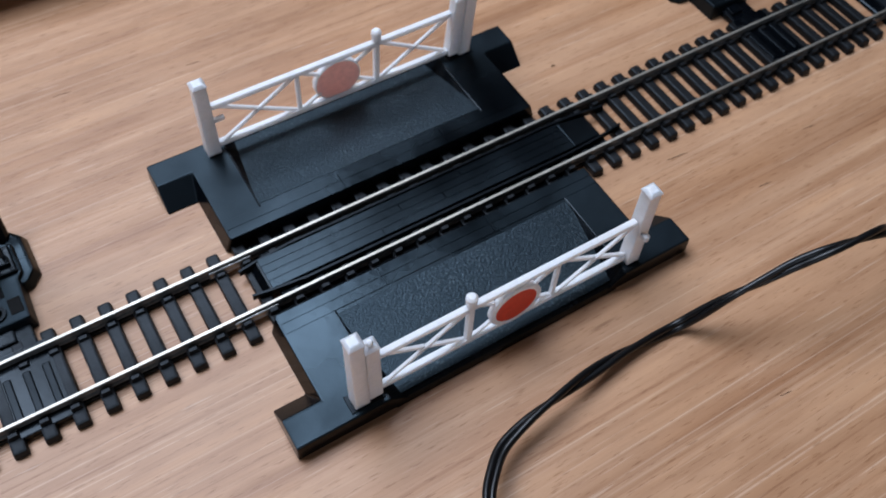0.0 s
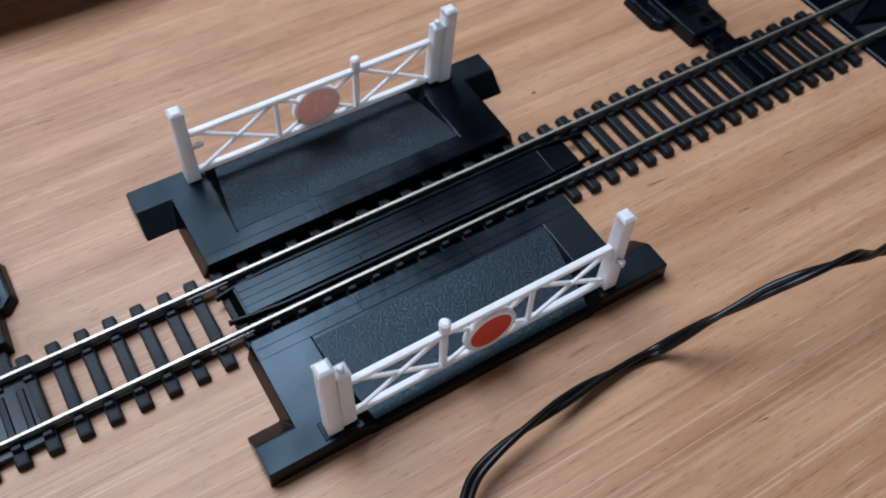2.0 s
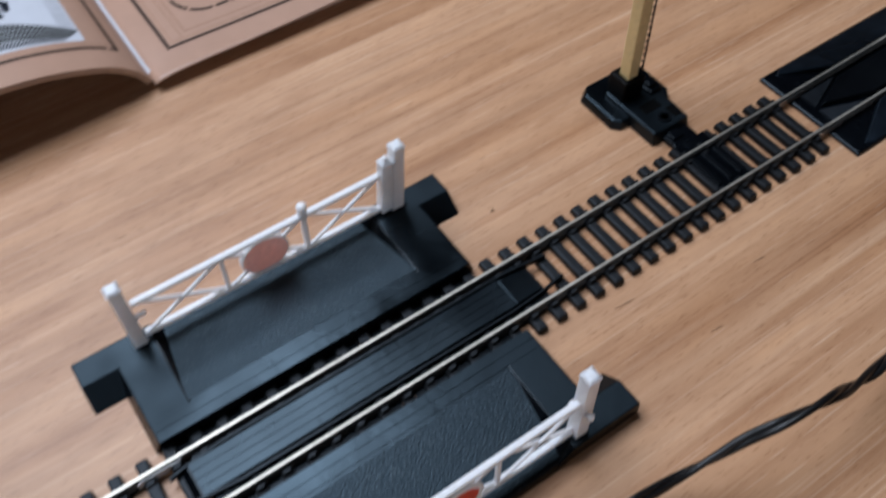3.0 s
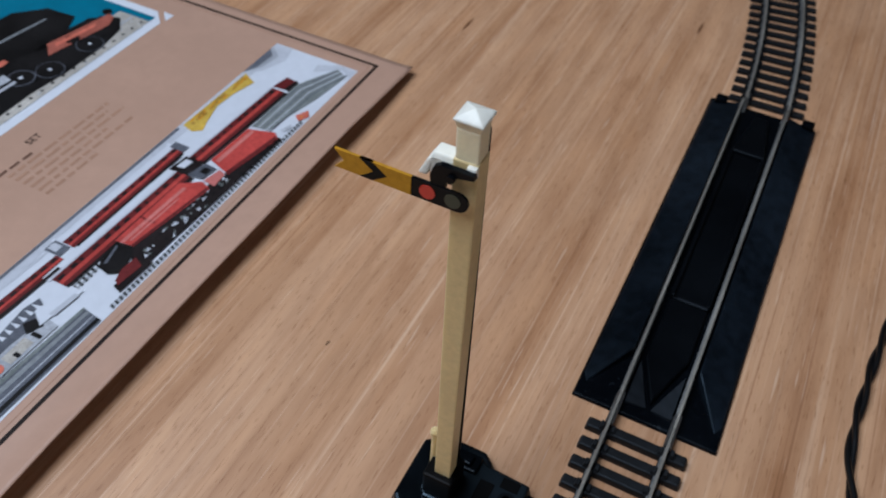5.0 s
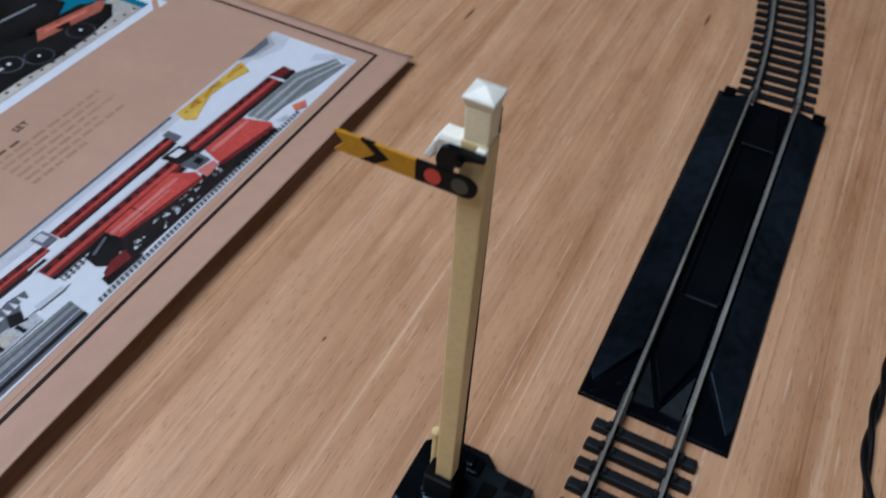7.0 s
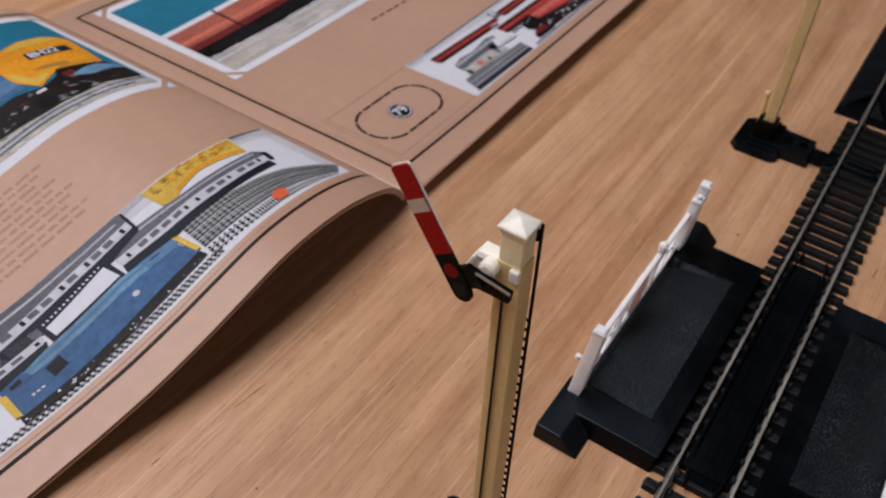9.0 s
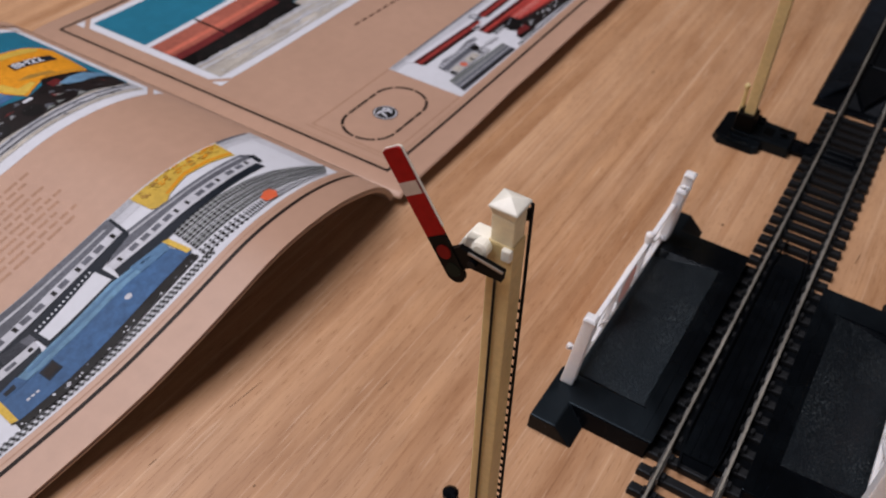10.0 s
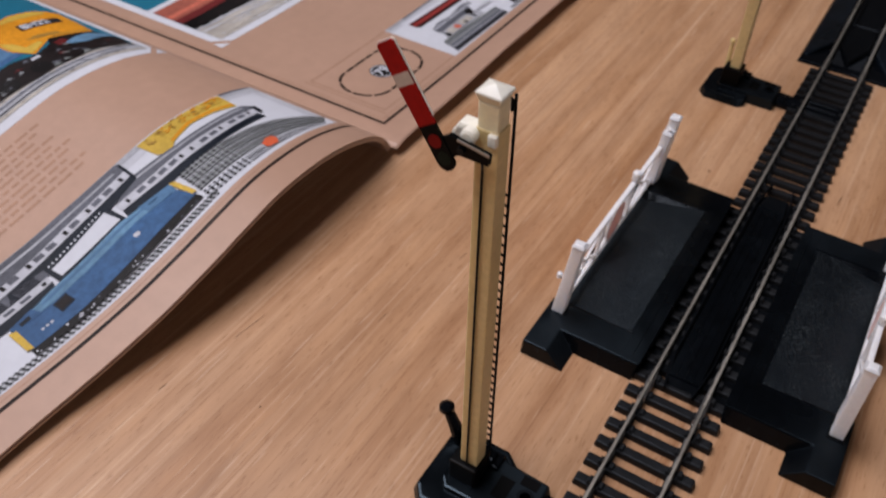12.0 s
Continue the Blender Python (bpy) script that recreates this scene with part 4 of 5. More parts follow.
def page_block(profile, thick, u1, inset=0.0, drop=0.0):
    bm = bmesh.new()
    n = 90
    rows = []
    for i in range(n + 1):
        u = u1 * i / n
        rows.append([bm.verts.new(on_page(profile, u, v, l)) for v, l in ((inset, -drop), (Y1 - Y0 - inset, -drop), (Y1 - Y0 - inset, -drop - thick), (inset, -drop - thick))])
    for a, b in zip(rows, rows[1:]):
        for k in range(4):
            bm.faces.new((a[k], b[k], b[(k + 1) % 4], a[(k + 1) % 4])).material_index = k % 2
    bm.faces.new(rows[0]).material_index = 1
    bm.faces.new(rows[-1][::-1]).material_index = 1
    return bm


def top_sheet(thick, u1):
    """The upper leaf of the right page; its lower edge stands a little clear of the leaves below."""
    bm = bmesh.new()
    rows = []
    for i in range(91):
        u = u1 * i / 90
        rise = 0.04 + 0.24 * min(1.0, u / 9.0, max(0.0, (u1 - u) / 5.0))
        cut = [-0.1 + 0.012 * math.sin(u * 0.9), 0.15, 0.4, 0.7, 1.0, Y1 - Y0]
        up = [rise * max(0.0, 1.0 - v) ** 2 for v in cut]
        rows.append([bm.verts.new(on_page(RIGHT, u, v, l)) for v, l in list(zip(cut, up)) + [(v, l - thick) for v, l in zip(cut, up)][::-1]])
    m = len(rows[0])
    for a, b in zip(rows, rows[1:]):
        for k in range(m):
            f = bm.faces.new((a[k], b[k], b[(k + 1) % m], a[(k + 1) % m]))
            f.material_index, f.smooth = (1, False) if k in (m // 2 - 1, m - 1) else (0, True)
    bm.faces.new(rows[0]).material_index = 1
    bm.faces.new(rows[-1][::-1]).material_index = 1
    return bm


def printed(name, profile, shapes, parent, label):
    """Flat inks on a page: each shape is (ink, layer, outline in (u, v)); the sheet follows the page's curve."""
    inks = sorted({s[0] for s in shapes})
    bm = bmesh.new()
    for ink, layer, outline in shapes:
        one = bmesh.new()
        f = one.faces.new([one.verts.new((u, v, 0)) for u, v in outline])
        lo, hi = min(u for u, _ in outline), max(u for u, _ in outline)
        c = math.ceil(lo / 0.4) * 0.4
        if profile is RIGHT and lo > 3:
            c = hi
        while c < hi:
            bmesh.ops.bisect_plane(one, geom=one.verts[:] + one.edges[:] + one.faces[:], plane_co=(c, 0, 0), plane_no=(1, 0, 0))
            c += 0.4
        made = {w: bm.verts.new(on_page(profile, w.co.x, w.co.y, 0.006 + 0.008 * layer)) for w in one.verts}
        for f in one.faces:
            g = bm.faces.new([made[w] for w in f.verts])
            g.normal_update()
            if g.normal.z < 0:
                g.normal_flip()
            g.material_index = inks.index(ink)
        one.free()
    bm.transform(Matrix.Scale(C, 4))
    me = bpy.data.meshes.new(name)
    bm.to_mesh(me)
    bm.free()
    for i in inks:
        me.materials.append(INK[i])
    ob = new(name, me)
    ob.parent = parent
    return tagged(ob, label)


def rect(u0, u1, v0, v1):
    return [(u0, v0), (u1, v0), (u1, v1), (u0, v1)]


def rule(u0, u1, v0, v1, w):
    """The four sides of a printed frame."""
    return [rect(u0, u1, v0, v0 + w), rect(u0, u1, v1 - w, v1), rect(u0, u0 + w, v0 + w, v1 - w), rect(u1 - w, u1, v0 + w, v1 - w)]


def lettering(name, words, profile, u, v, size, ink, parent, layer, way=1, bold=0.0):
    """Words in the built-in font laid on a page; way -1 where u runs against the reading direction."""
    curve = bpy.data.curves.new(name, "FONT")
    curve.body, curve.size, curve.offset = words, size, bold
    holder = bpy.data.objects.new(name, curve)
    scene.collection.objects.link(holder)
    bpy.context.view_layer.update()
    flat = bpy.data.meshes.new_from_object(holder.evaluated_get(bpy.context.evaluated_depsgraph_get()))
    shapes = [(ink, layer, [(u + way * flat.vertices[i].co.x, v + flat.vertices[i].co.y) for i in f.vertices]) for f in flat.polygons]
    bpy.data.objects.remove(holder)
    return printed(name, profile, shapes, parent, "printed lettering")


def circle(u, v, r, n=28, squash=1.0):
    return [(u + r * math.cos(k * math.tau / n), v + squash * r * math.sin(k * math.tau / n)) for k in range(n)]


def badge(t):
    """The dashed oval of track pieces with its round number badge."""
    cu, cv, hw, r, w = 4.57, 3.74, 1.07, 1.29, 0.135
    shapes = []
    def band(points):
        for a, b in zip(points, points[1:]):
            shapes.append(("line", 0, [a[0], b[0], b[1], a[1]]))
    for s in (-1, 1):
        for k in range(4):
            a0, a1 = -90 + k * 45 + 2.2, -90 + (k + 1) * 45 - 2.2
            pts = []
            for j in range(7):
                a = radians(a0 + (a1 - a0) * j / 6)
                c, sn = s * math.cos(a), math.sin(a)
                pts.append(((cu + s * hw + (r - w) * c, cv + (r - w) * sn), (cu + s * hw + r * c, cv + r * sn)))
            band(pts)
        for u0, u1 in ((-1.0, -0.47), (-0.4, 0.43), (0.5, 1.0)):
            shapes.append(("line", 0, rect(cu + u0, cu + u1, cv + s * (r - w / 2) - w / 2, cv + s * (r - w / 2) + w / 2)))
    shapes += [("dark", 0, circle(cu, cv, 0.56)), ("white", 1, circle(cu, cv, 0.51)), ("dark", 2, circle(cu, cv, 0.46))]
    printed("oval", RIGHT, shapes, t, "dashed oval of track with a round badge")
    lettering("number", "79", RIGHT, cu - 0.36, cv - 0.25, 0.72, "white", t, 3, bold=0.014)


def skewed(u0, u1, va0, va1, vb0, vb1):
    """A band from u0 to u1 whose lower and upper edges run from va to vb."""
    return [(u0, va0), (u1, vb0), (u1, vb1), (u0, va1)]


def ladder_track(shapes, u0, u1, v0, v1, h, step=0.2, layer=2, slope=0.06):
    """Printed track: two thin lines and its row of sleepers."""
    n = int(abs(u1 - u0) / step)
    for k in range(n):
        a = k / n
        u, v = u0 + (u1 - u0) * a, v0 + (v1 - v0) * a
        shapes.append(("dark", layer, [(u, v), (u + step * 0.5, v), (u + step * 0.5 + slope, v + h), (u + slope, v + h)]))
    for f in (0.2, 0.72):
        shapes.append(("steel", layer + 1, skewed(u0, u1, v0 + h * f, v0 + h * (f + 0.12), v1 + h * f, v1 + h * (f + 0.12))))


def windows(sh, u0, u1, va, vb, h, ink, count, layer, seed):
    """A row of uneven dark panes along a carriage side."""
    rng = random.Random(seed)
    for k in range(count):
        a = (k + rng.uniform(0.1, 0.35)) / count
        u, v = u0 + (u1 - u0) * a, va + (vb - va) * a
        sh.append((ink, layer, rect(u, u + abs(u1 - u0) / count * rng.choice((0.25, 0.5, 0.55)), v, v + h * rng.uniform(0.8, 1.1))))


def red_set_picture(t):
    rng = random.Random(31)
    sh = [("white", 0, rect(7.72, 28.2, 1.75, 5.72)), ("pale", 1, skewed(7.75, 26.0, 5.3, 5.7, 5.3, 5.7)), ("grey", 2, skewed(7.75, 14.3, 5.5, 5.7, 5.55, 5.7)), ("slate", 2, skewed(8.2, 21.5, 5.6, 5.7, 5.56, 5.7))]
    # shaded corner of the backdrop
    sh += [("pale", 1, [(25.6, 5.7), (28.15, 5.7), (28.15, 4.9), (27.3, 4.7), (26.2, 5.1)]), ("grey", 2, [(25.7, 5.7), (27.9, 5.7), (27.4, 5.1), (26.4, 5.25)]), ("slate", 3, [(25.75, 5.7), (27.7, 5.7), (27.3, 5.35), (26.3, 5.42)]), ("pale", 1, [(28.15, 1.8), (28.15, 2.6), (27.7, 3.4), (27.2, 3.3), (27.9, 2.3), (27.6, 1.8)])]
    # the two far carriages
    for u0, u1, a, b, seed in ((8.9, 14.35, 5.12, 4.86, 1), (14.9, 20.5, 5.1, 5.05, 2)):
        sh += [("white", 3, skewed(u0 - 0.15, u1 + 0.1, a, a + 0.36, b, b + 0.38)), ("pale", 4, skewed(u0, u1, a + 0.26, a + 0.36, b + 0.28, b + 0.38)), ("maroon", 3, skewed(u0, u1, a - 0.5, a, b - 0.44, b)), ("brown", 4, skewed(u0 + 0.1, u1 - 0.1, a - 0.62, a - 0.48, b - 0.56, b - 0.42)), ("red", 4, skewed(u0, u1, a - 0.34, a - 0.25, b - 0.3, b - 0.2))]
        windows(sh, u0, u1, a - 0.22, b - 0.2, 0.13, "brown", 13, 5, seed)
    sh += [("maroon", 3, [(12.9, 5.2), (14.0, 5.17), (14.4, 4.9), (13.6, 4.73)]), ("slate", 5, rect(14.35, 14.85, 4.72, 5.35)), ("pale", 6, rect(14.45, 14.75, 4.95, 5.3)), ("slate", 5, rect(20.45, 20.8, 4.6, 5.2))]
    # the nearer carriages
    for u0, u1, a, b, seed in ((13.5, 19.5, 4.22, 4.12, 3), (20.3, 25.4, 4.22, 4.06, 4)):
        sh += [("white", 4, skewed(u0 - 0.1, u1 + 0.1, a, a + 0.3, b, b + 0.38)), ("pale", 5, skewed(u0, u1, a, a + 0.07, b, b + 0.08)), ("maroon", 4, skewed(u0, u1, a - 0.6, a, b - 0.62, b)), ("red", 5, skewed(u0, u1, a - 0.42, a - 0.26, b - 0.42, b - 0.26)), ("brown", 5, skewed(u0, u1, a - 0.68, a - 0.56, b - 0.74, b - 0.58))]
        windows(sh, u0, u1, a - 0.24, b - 0.24, 0.15, "brown", 12, 6, seed)
    sh += [("brown", 5, [(19.45, 4.45), (20.35, 4.35), (20.4, 3.6), (19.5, 3.6)]), ("white", 6, [(19.7, 4.3), (20.2, 4.25), (20.2, 3.95), (19.75, 4.0)]), ("maroon", 5, [(25.5, 4.1), (26.3, 3.95), (26.25, 3.5), (25.55, 3.6)]), ("brown", 6, [(25.6, 3.62), (26.3, 3.5), (26.2, 3.35), (25.5, 3.4)])]
    # the stone bridge
    sh += [("yellow", 2, [(21.75, 5.6), (25.7, 5.55), (25.35, 4.9), (24.33, 5.15), (23.33, 5.22), (22.5, 5.0), (21.85, 4.78), (21.6, 5.1)])]
    sh += [(rng.choice(("orange", "ochre")), 3, rect(u, u + rng.uniform(0.1, 0.3), v, v + 0.06)) for u, v in ((rng.uniform(21.9, 25.3), rng.uniform(5.25, 5.48)) for k in range(40))]
    # engine, cab and tender
    sh += [("brown", 5, [(15.4, 2.1), (20.2, 1.98), (20.3, 2.5), (19.4, 2.75), (15.7, 3.0), (15.3, 2.6)]), ("red", 6, [(15.76, 3.67), (19.0, 3.67), (19.5, 3.0), (19.32, 2.56), (15.85, 2.98)]), ("rose", 7, [(15.8, 3.5), (18.9, 3.4), (18.95, 3.26), (15.82, 3.36)]), ("rose", 7, [(16.0, 3.28), (18.4, 3.2), (18.4, 3.14), (16.0, 3.2)]), ("maroon", 7, [(15.85, 3.1), (19.3, 2.7), (19.32, 2.58), (15.85, 2.98)]), ("maroon", 7, skewed(17.0, 17.08, 3.1, 3.66, 3.1, 3.66))]
    sh += [("dark", 6, [(14.6, 3.35), (15.2, 3.6), (15.72, 3.62), (15.85, 3.0), (15.5, 2.75), (14.75, 2.55), (14.5, 2.9)]), ("slate", 7, [(14.8, 3.3), (15.6, 3.5), (15.6, 3.42), (14.85, 3.22)]), ("maroon", 7, [(14.3, 2.3), (15.3, 2.2), (15.5, 2.6), (14.9, 2.65), (14.4, 2.5)]), ("brown", 6, [(14.1, 2.05), (15.6, 2.0), (15.5, 2.35), (14.2, 2.4)])]
    sh += [("slate", 7, [(19.5, 3.68), (20.35, 3.5), (20.3, 3.0), (19.6, 3.1)]), ("rose", 8, [(19.55, 3.0), (20.3, 2.85), (20.2, 2.55), (19.5, 2.5)]), ("dark", 8, rect(19.85, 20.15, 3.12, 3.4))]
    sh += [("brown", 5, [(20.1, 2.0), (22.9, 1.92), (22.9, 2.3), (20.2, 2.6)]), ("red", 6, [(20.6, 3.47), (22.75, 3.38), (23.08, 2.35), (22.8, 2.05), (20.25, 2.46)]), ("rose", 7, [(20.65, 3.3), (22.7, 3.2), (22.75, 3.05), (20.62, 3.12)]), ("maroon", 7, [(20.3, 2.62), (22.9, 2.25), (22.8, 2.06), (20.25, 2.46)])]
    for k in range(46):
        u = rng.uniform(15.5, 20.0)
        v = rng.uniform(2.05, 2.72 - (u - 15.5) * 0.05)
        sh.append((rng.choice(("white", "pale", "moss", "dark")), 7, [(u, v), (u + rng.uniform(0.08, 0.28), v + rng.uniform(-0.04, 0.06)), (u + rng.uniform(0.05, 0.2), v + rng.uniform(0.06, 0.16))]))
    for k in range(6):
        sh.append(("dark", 7, circle(20.55 + k * 0.42, 2.05, 0.13, 10)))
    ladder_track(sh, 13.5, 24.2, 1.8, 1.8, 0.18, 0.19)
    ladder_track(sh, 12.9, 15.0, 3.2, 3.3, 0.3, 0.2)
    # the fan of tracks at the far end
    sh += [("moss", 3, [(22.95, 3.36), (26.1, 3.36), (27.85, 2.5), (27.55, 1.95), (25.6, 2.2), (23.9, 2.57), (23.1, 2.66)])]
    for k in range(5):
        o = k * 0.17
        sh.append(("pale" if k % 2 else "slate", 4, [(23.0, 3.28 - o), (25.9, 3.25 - o * 1.1), (27.7, 2.5 - o * 0.75), (27.68, 2.45 - o * 0.75), (25.9, 3.2 - o * 1.1), (23.0, 3.24 - o)]))
    sh += [("brick", 5, [(24.33, 2.29), (24.89, 2.05), (24.55, 1.8), (24.12, 2.0)]), ("orange", 6, circle(24.4, 2.05, 0.05, 8)), ("grey", 4, [(23.3, 2.3), (23.8, 2.15), (23.7, 2.0), (23.3, 2.1)])]
    # station building and platform
    sh += [("slate", 4, [(8.5, 2.86), (13.1, 2.6), (12.98, 1.8), (8.16, 1.87)]), ("steel", 5, skewed(8.35, 13.05, 2.42, 2.6, 2.3, 2.42)), ("grey", 5, skewed(8.3, 13.0, 2.2, 2.26, 2.1, 2.14)), ("dark", 5, skewed(8.25, 13.0, 1.95, 2.1, 1.85, 1.98)), ("moss", 5, skewed(8.45, 13.1, 2.66, 2.84, 2.5, 2.6))]
    sh += [("grey", 5, [(8.9, 2.85), (12.2, 2.75), (12.3, 3.4), (11.2, 3.55), (10.4, 3.5), (9.2, 3.4)]), ("slate", 6, [(9.0, 3.35), (9.6, 3.6), (10.6, 3.55), (11.4, 3.62), (12.2, 3.45), (12.2, 3.3), (11.0, 3.42), (9.8, 3.4)]), ("dark", 7, [(11.5, 3.3), (11.75, 3.7), (12.2, 3.45), (12.0, 3.1)])]
    sh += [("stone", 6, rect(9.4, 9.9, 2.9, 3.3)), ("stone", 6, rect(10.5, 11.4, 2.9, 3.28)), ("brick", 7, circle(10.16, 3.08, 0.2, 10)), ("dark", 7, rect(9.1, 9.3, 2.88, 3.2)), ("dark", 7, rect(10.75, 10.9, 2.88, 3.1)), ("dark", 7, rect(11.55, 11.7, 2.85, 3.2)), ("white", 7, [(11.9, 3.2), (13.6, 3.05), (13.6, 3.5), (12.3, 3.75)]), ("pale", 8, [(12.4, 3.1), (13.4, 3.02), (13.4, 3.2), (12.4, 3.3)])]
    sh.append(("slate", 4, [(9.1, 3.5), (12.5, 3.45), (12.75, 4.0), (12.2, 4.12), (10.8, 3.95), (9.9, 4.08), (9.2, 3.9)]))
    for k in range(12):
        u = 9.3 + k * 0.28
        sh.append(("white", 5, [(u, 3.72), (u + 0.16, 3.72), (u + 0.08, 4.05)]))
    printed("picture", RIGHT, sh, t, "small printed picture of a red train set")


def bordered(profile, u0, u1, v0, v1):
    """White border with clipped corners and the small corner marks outside it."""
    c = 0.7
    sh = [("white", 0, [(u0 + c, v0), (u1 - c, v0), (u1, v0 + c), (u1, v1 - c), (u1 - c, v1), (u0 + c, v1), (u0, v1 - c), (u0, v0 + c)])]
    for u, v, a, b in ((u0, v0, 1, 1), (u1, v0, -1, 1), (u1, v1, -1, -1), (u0, v1, 1, -1)):
        sh.append(("white", 0, [(u - a * 0.1, v - b * 0.1), (u + a * 0.45, v - b * 0.1), (u - a * 0.1, v + b * 0.45)]))
    return sh


def red_engine_picture(t):
    u0, u1, v0, v1 = 2.0, 27.6, 10.85, 19.85
    sh = bordered(RIGHT, u0, u1, v0, v1) + [("teal", 1, rect(u0 + 0.45, u1 - 0.45, v0 + 0.45, v1 - 0.45))]
    sh += [("stone", 2, skewed(2.45, 26.75, 11.3, 13.6, 11.3, 12.9)), ("pale", 3, skewed(2.5, 16.0, 12.35, 12.5, 11.6, 11.68)), ("grey", 3, skewed(2.45, 26.7, 12.7, 12.85, 12.1, 12.2))]
    sh += [("dark", 5, [(11.9, 12.2), (13.0, 12.0), (14.5, 11.9), (16.5, 11.85), (18.0, 11.7), (20.5, 11.75), (22.0, 11.6), (24.2, 11.65), (25.6, 11.9), (26.3, 12.5), (26.0, 13.3), (22.0, 13.9), (17.0, 14.2), (13.9, 14.1), (13.2, 13.4), (12.4, 13.2)])]
    rng = random.Random(8)
    for k in range(160):
        u = rng.uniform(2.5, 26.5)
        v = rng.uniform(11.35, 12.9 - (u - 2.5) * 0.025)
        sh.append((rng.choice(("grey", "pale", "stone")), 4, [(u, v), (u + rng.uniform(0.1, 0.3), v + 0.02), (u + rng.uniform(0.05, 0.2), v + rng.uniform(0.05, 0.12))]))
    sh += [("white", 2, skewed(2.45, 9.8, 15.6, 15.95, 15.85, 16.2)), ("coach_red", 3, skewed(2.45, 9.8, 14.0, 15.6, 14.2, 15.85)), ("brick", 4, skewed(2.45, 9.8, 14.45, 14.75, 14.65, 14.95)), ("maroon", 4, skewed(2.45, 9.8, 13.7, 14.2, 13.9, 14.35)), ("dark", 3, skewed(2.45, 10.2, 12.9, 13.75, 12.7, 13.95))]
    for k in range(40):
        u = 2.5 + k * 0.19
        sh.append(("dark", 3, [(u, 13.1), (u + rng.uniform(0.1, 0.3), 13.1), (u + rng.uniform(0.0, 0.25), 12.9 - rng.uniform(0.05, 0.35))]))
    for k in range(26):
        u, f = rng.uniform(2.5, 11.0), rng.uniform(11.4, 12.8)
        sh.append((rng.choice(("white", "pale", "grey", "stone")), 4, skewed(u, u + rng.uniform(1.0, 3.0), f, f + 0.06, f - 0.05, f + 0.02)))
    for k in range(6):
        sh.append(("dark", 4, circle(3.2 + k * 1.3, 13.2, 0.42, 14)))
        sh.append(("brown", 5, circle(3.2 + k * 1.3, 13.2, 0.18, 10)))
    sh += [("dark", 4, [(9.7, 13.7), (10.5, 13.4), (10.6, 16.0), (9.9, 16.1)]), ("dark", 5, [(5.6, 13.7), (5.72, 13.7), (5.84, 16.0), (5.7, 16.0)])]
    # cab and boiler
    sh += [("brick", 4, [(10.5, 13.9), (13.6, 13.7), (14.4, 14.8), (14.3, 16.1), (12.9, 16.4), (10.8, 15.9)]), ("coach_red", 6, [(10.6, 13.4), (11.2, 12.9), (11.5, 13.2), (12.1, 12.5), (12.5, 13.0), (13.2, 12.6), (13.9, 13.2), (14.0, 13.9), (10.6, 14.2)]), ("dark", 5, [(12.6, 15.9), (13.6, 15.9), (13.6, 16.6), (12.7, 16.6)]), ("white", 6, [(13.2, 16.0), (14.2, 16.1), (14.3, 16.7), (13.5, 16.5)])]
    sh += [("red", 4, [(14.3, 14.5), (20.9, 14.4), (21.4, 15.2), (21.2, 16.2), (20.4, 16.6), (14.4, 16.7)]), ("brick", 5, [(14.4, 15.4), (20.8, 15.2), (20.9, 15.6), (14.4, 15.8)]), ("grey", 5, [(14.6, 16.25), (20.2, 16.1), (20.2, 16.3), (14.7, 16.5)]), ("brick", 5, skewed(14.2, 21.5, 14.0, 14.4, 14.0, 14.3))]
    sh += [("dark", 4, [(13.4, 12.9), (21.0, 12.2), (22.0, 12.6), (21.6, 14.1), (14.2, 14.3)]), ("maroon", 5, [(13.9, 13.0), (16.2, 12.8), (16.2, 13.6), (14.2, 13.8)])]
    for k in range(4):
        sh += [("dark", 5, circle(15.2 + k * 1.9, 13.15 - k * 0.12, 0.7, 20)), ("slate", 6, circle(15.2 + k * 1.9, 13.15 - k * 0.12, 0.55, 20)), ("dark", 7, circle(15.2 + k * 1.9, 13.15 - k * 0.12, 0.5, 20)), ("white", 8, circle(15.2 + k * 1.9, 13.15 - k * 0.12, 0.09, 8))]
    sh += [("grey", 8, skewed(15.2, 20.6, 12.95, 13.12, 12.7, 12.85)), ("white", 8, [(17.6, 12.8), (19.6, 13.3), (19.5, 13.45), (17.4, 12.95)]), ("grey", 8, [(18.8, 13.2), (20.6, 13.0), (20.7, 13.5), (19.0, 13.7)])]
    # smokebox, buffer beam and bogie
    sh += [("dark", 5, [(20.4, 14.0), (24.4, 13.7), (25.4, 14.2), (25.3, 15.6), (24.2, 16.6), (20.6, 16.8)]), ("steel", 6, [(21.0, 15.4), (24.6, 15.0), (24.6, 15.1), (21.0, 15.55)]), ("dark", 5, [(21.0, 12.1), (25.6, 12.0), (26.2, 12.8), (25.6, 13.6), (21.0, 14.1)])]
    sh += [("coach_red", 7, [(22.6, 13.0), (25.6, 12.5), (26.2, 12.75), (26.3, 13.1), (23.2, 13.65)]), ("brick", 8, [(23.2, 13.2), (25.2, 12.9), (25.4, 13.05), (23.4, 13.4)]), ("dark", 7, circle(24.0, 13.05, 0.32, 16)), ("dark", 7, circle(26.4, 13.3, 0.22, 12))]
    for k in range(2):
        sh += [("slate", 6, circle(21.9 + k * 2.2, 12.25 - k * 0.05, 0.57, 20)), ("dark", 7, circle(21.9 + k * 2.2, 12.25 - k * 0.05, 0.54, 20)), ("white", 8, circle(21.9 + k * 2.2, 12.25 - k * 0.05, 0.08, 8))]
    for k in range(20):
        sh.append(("dark", 4, circle(15.5 + k * 0.58, 11.55, 0.07, 8)))
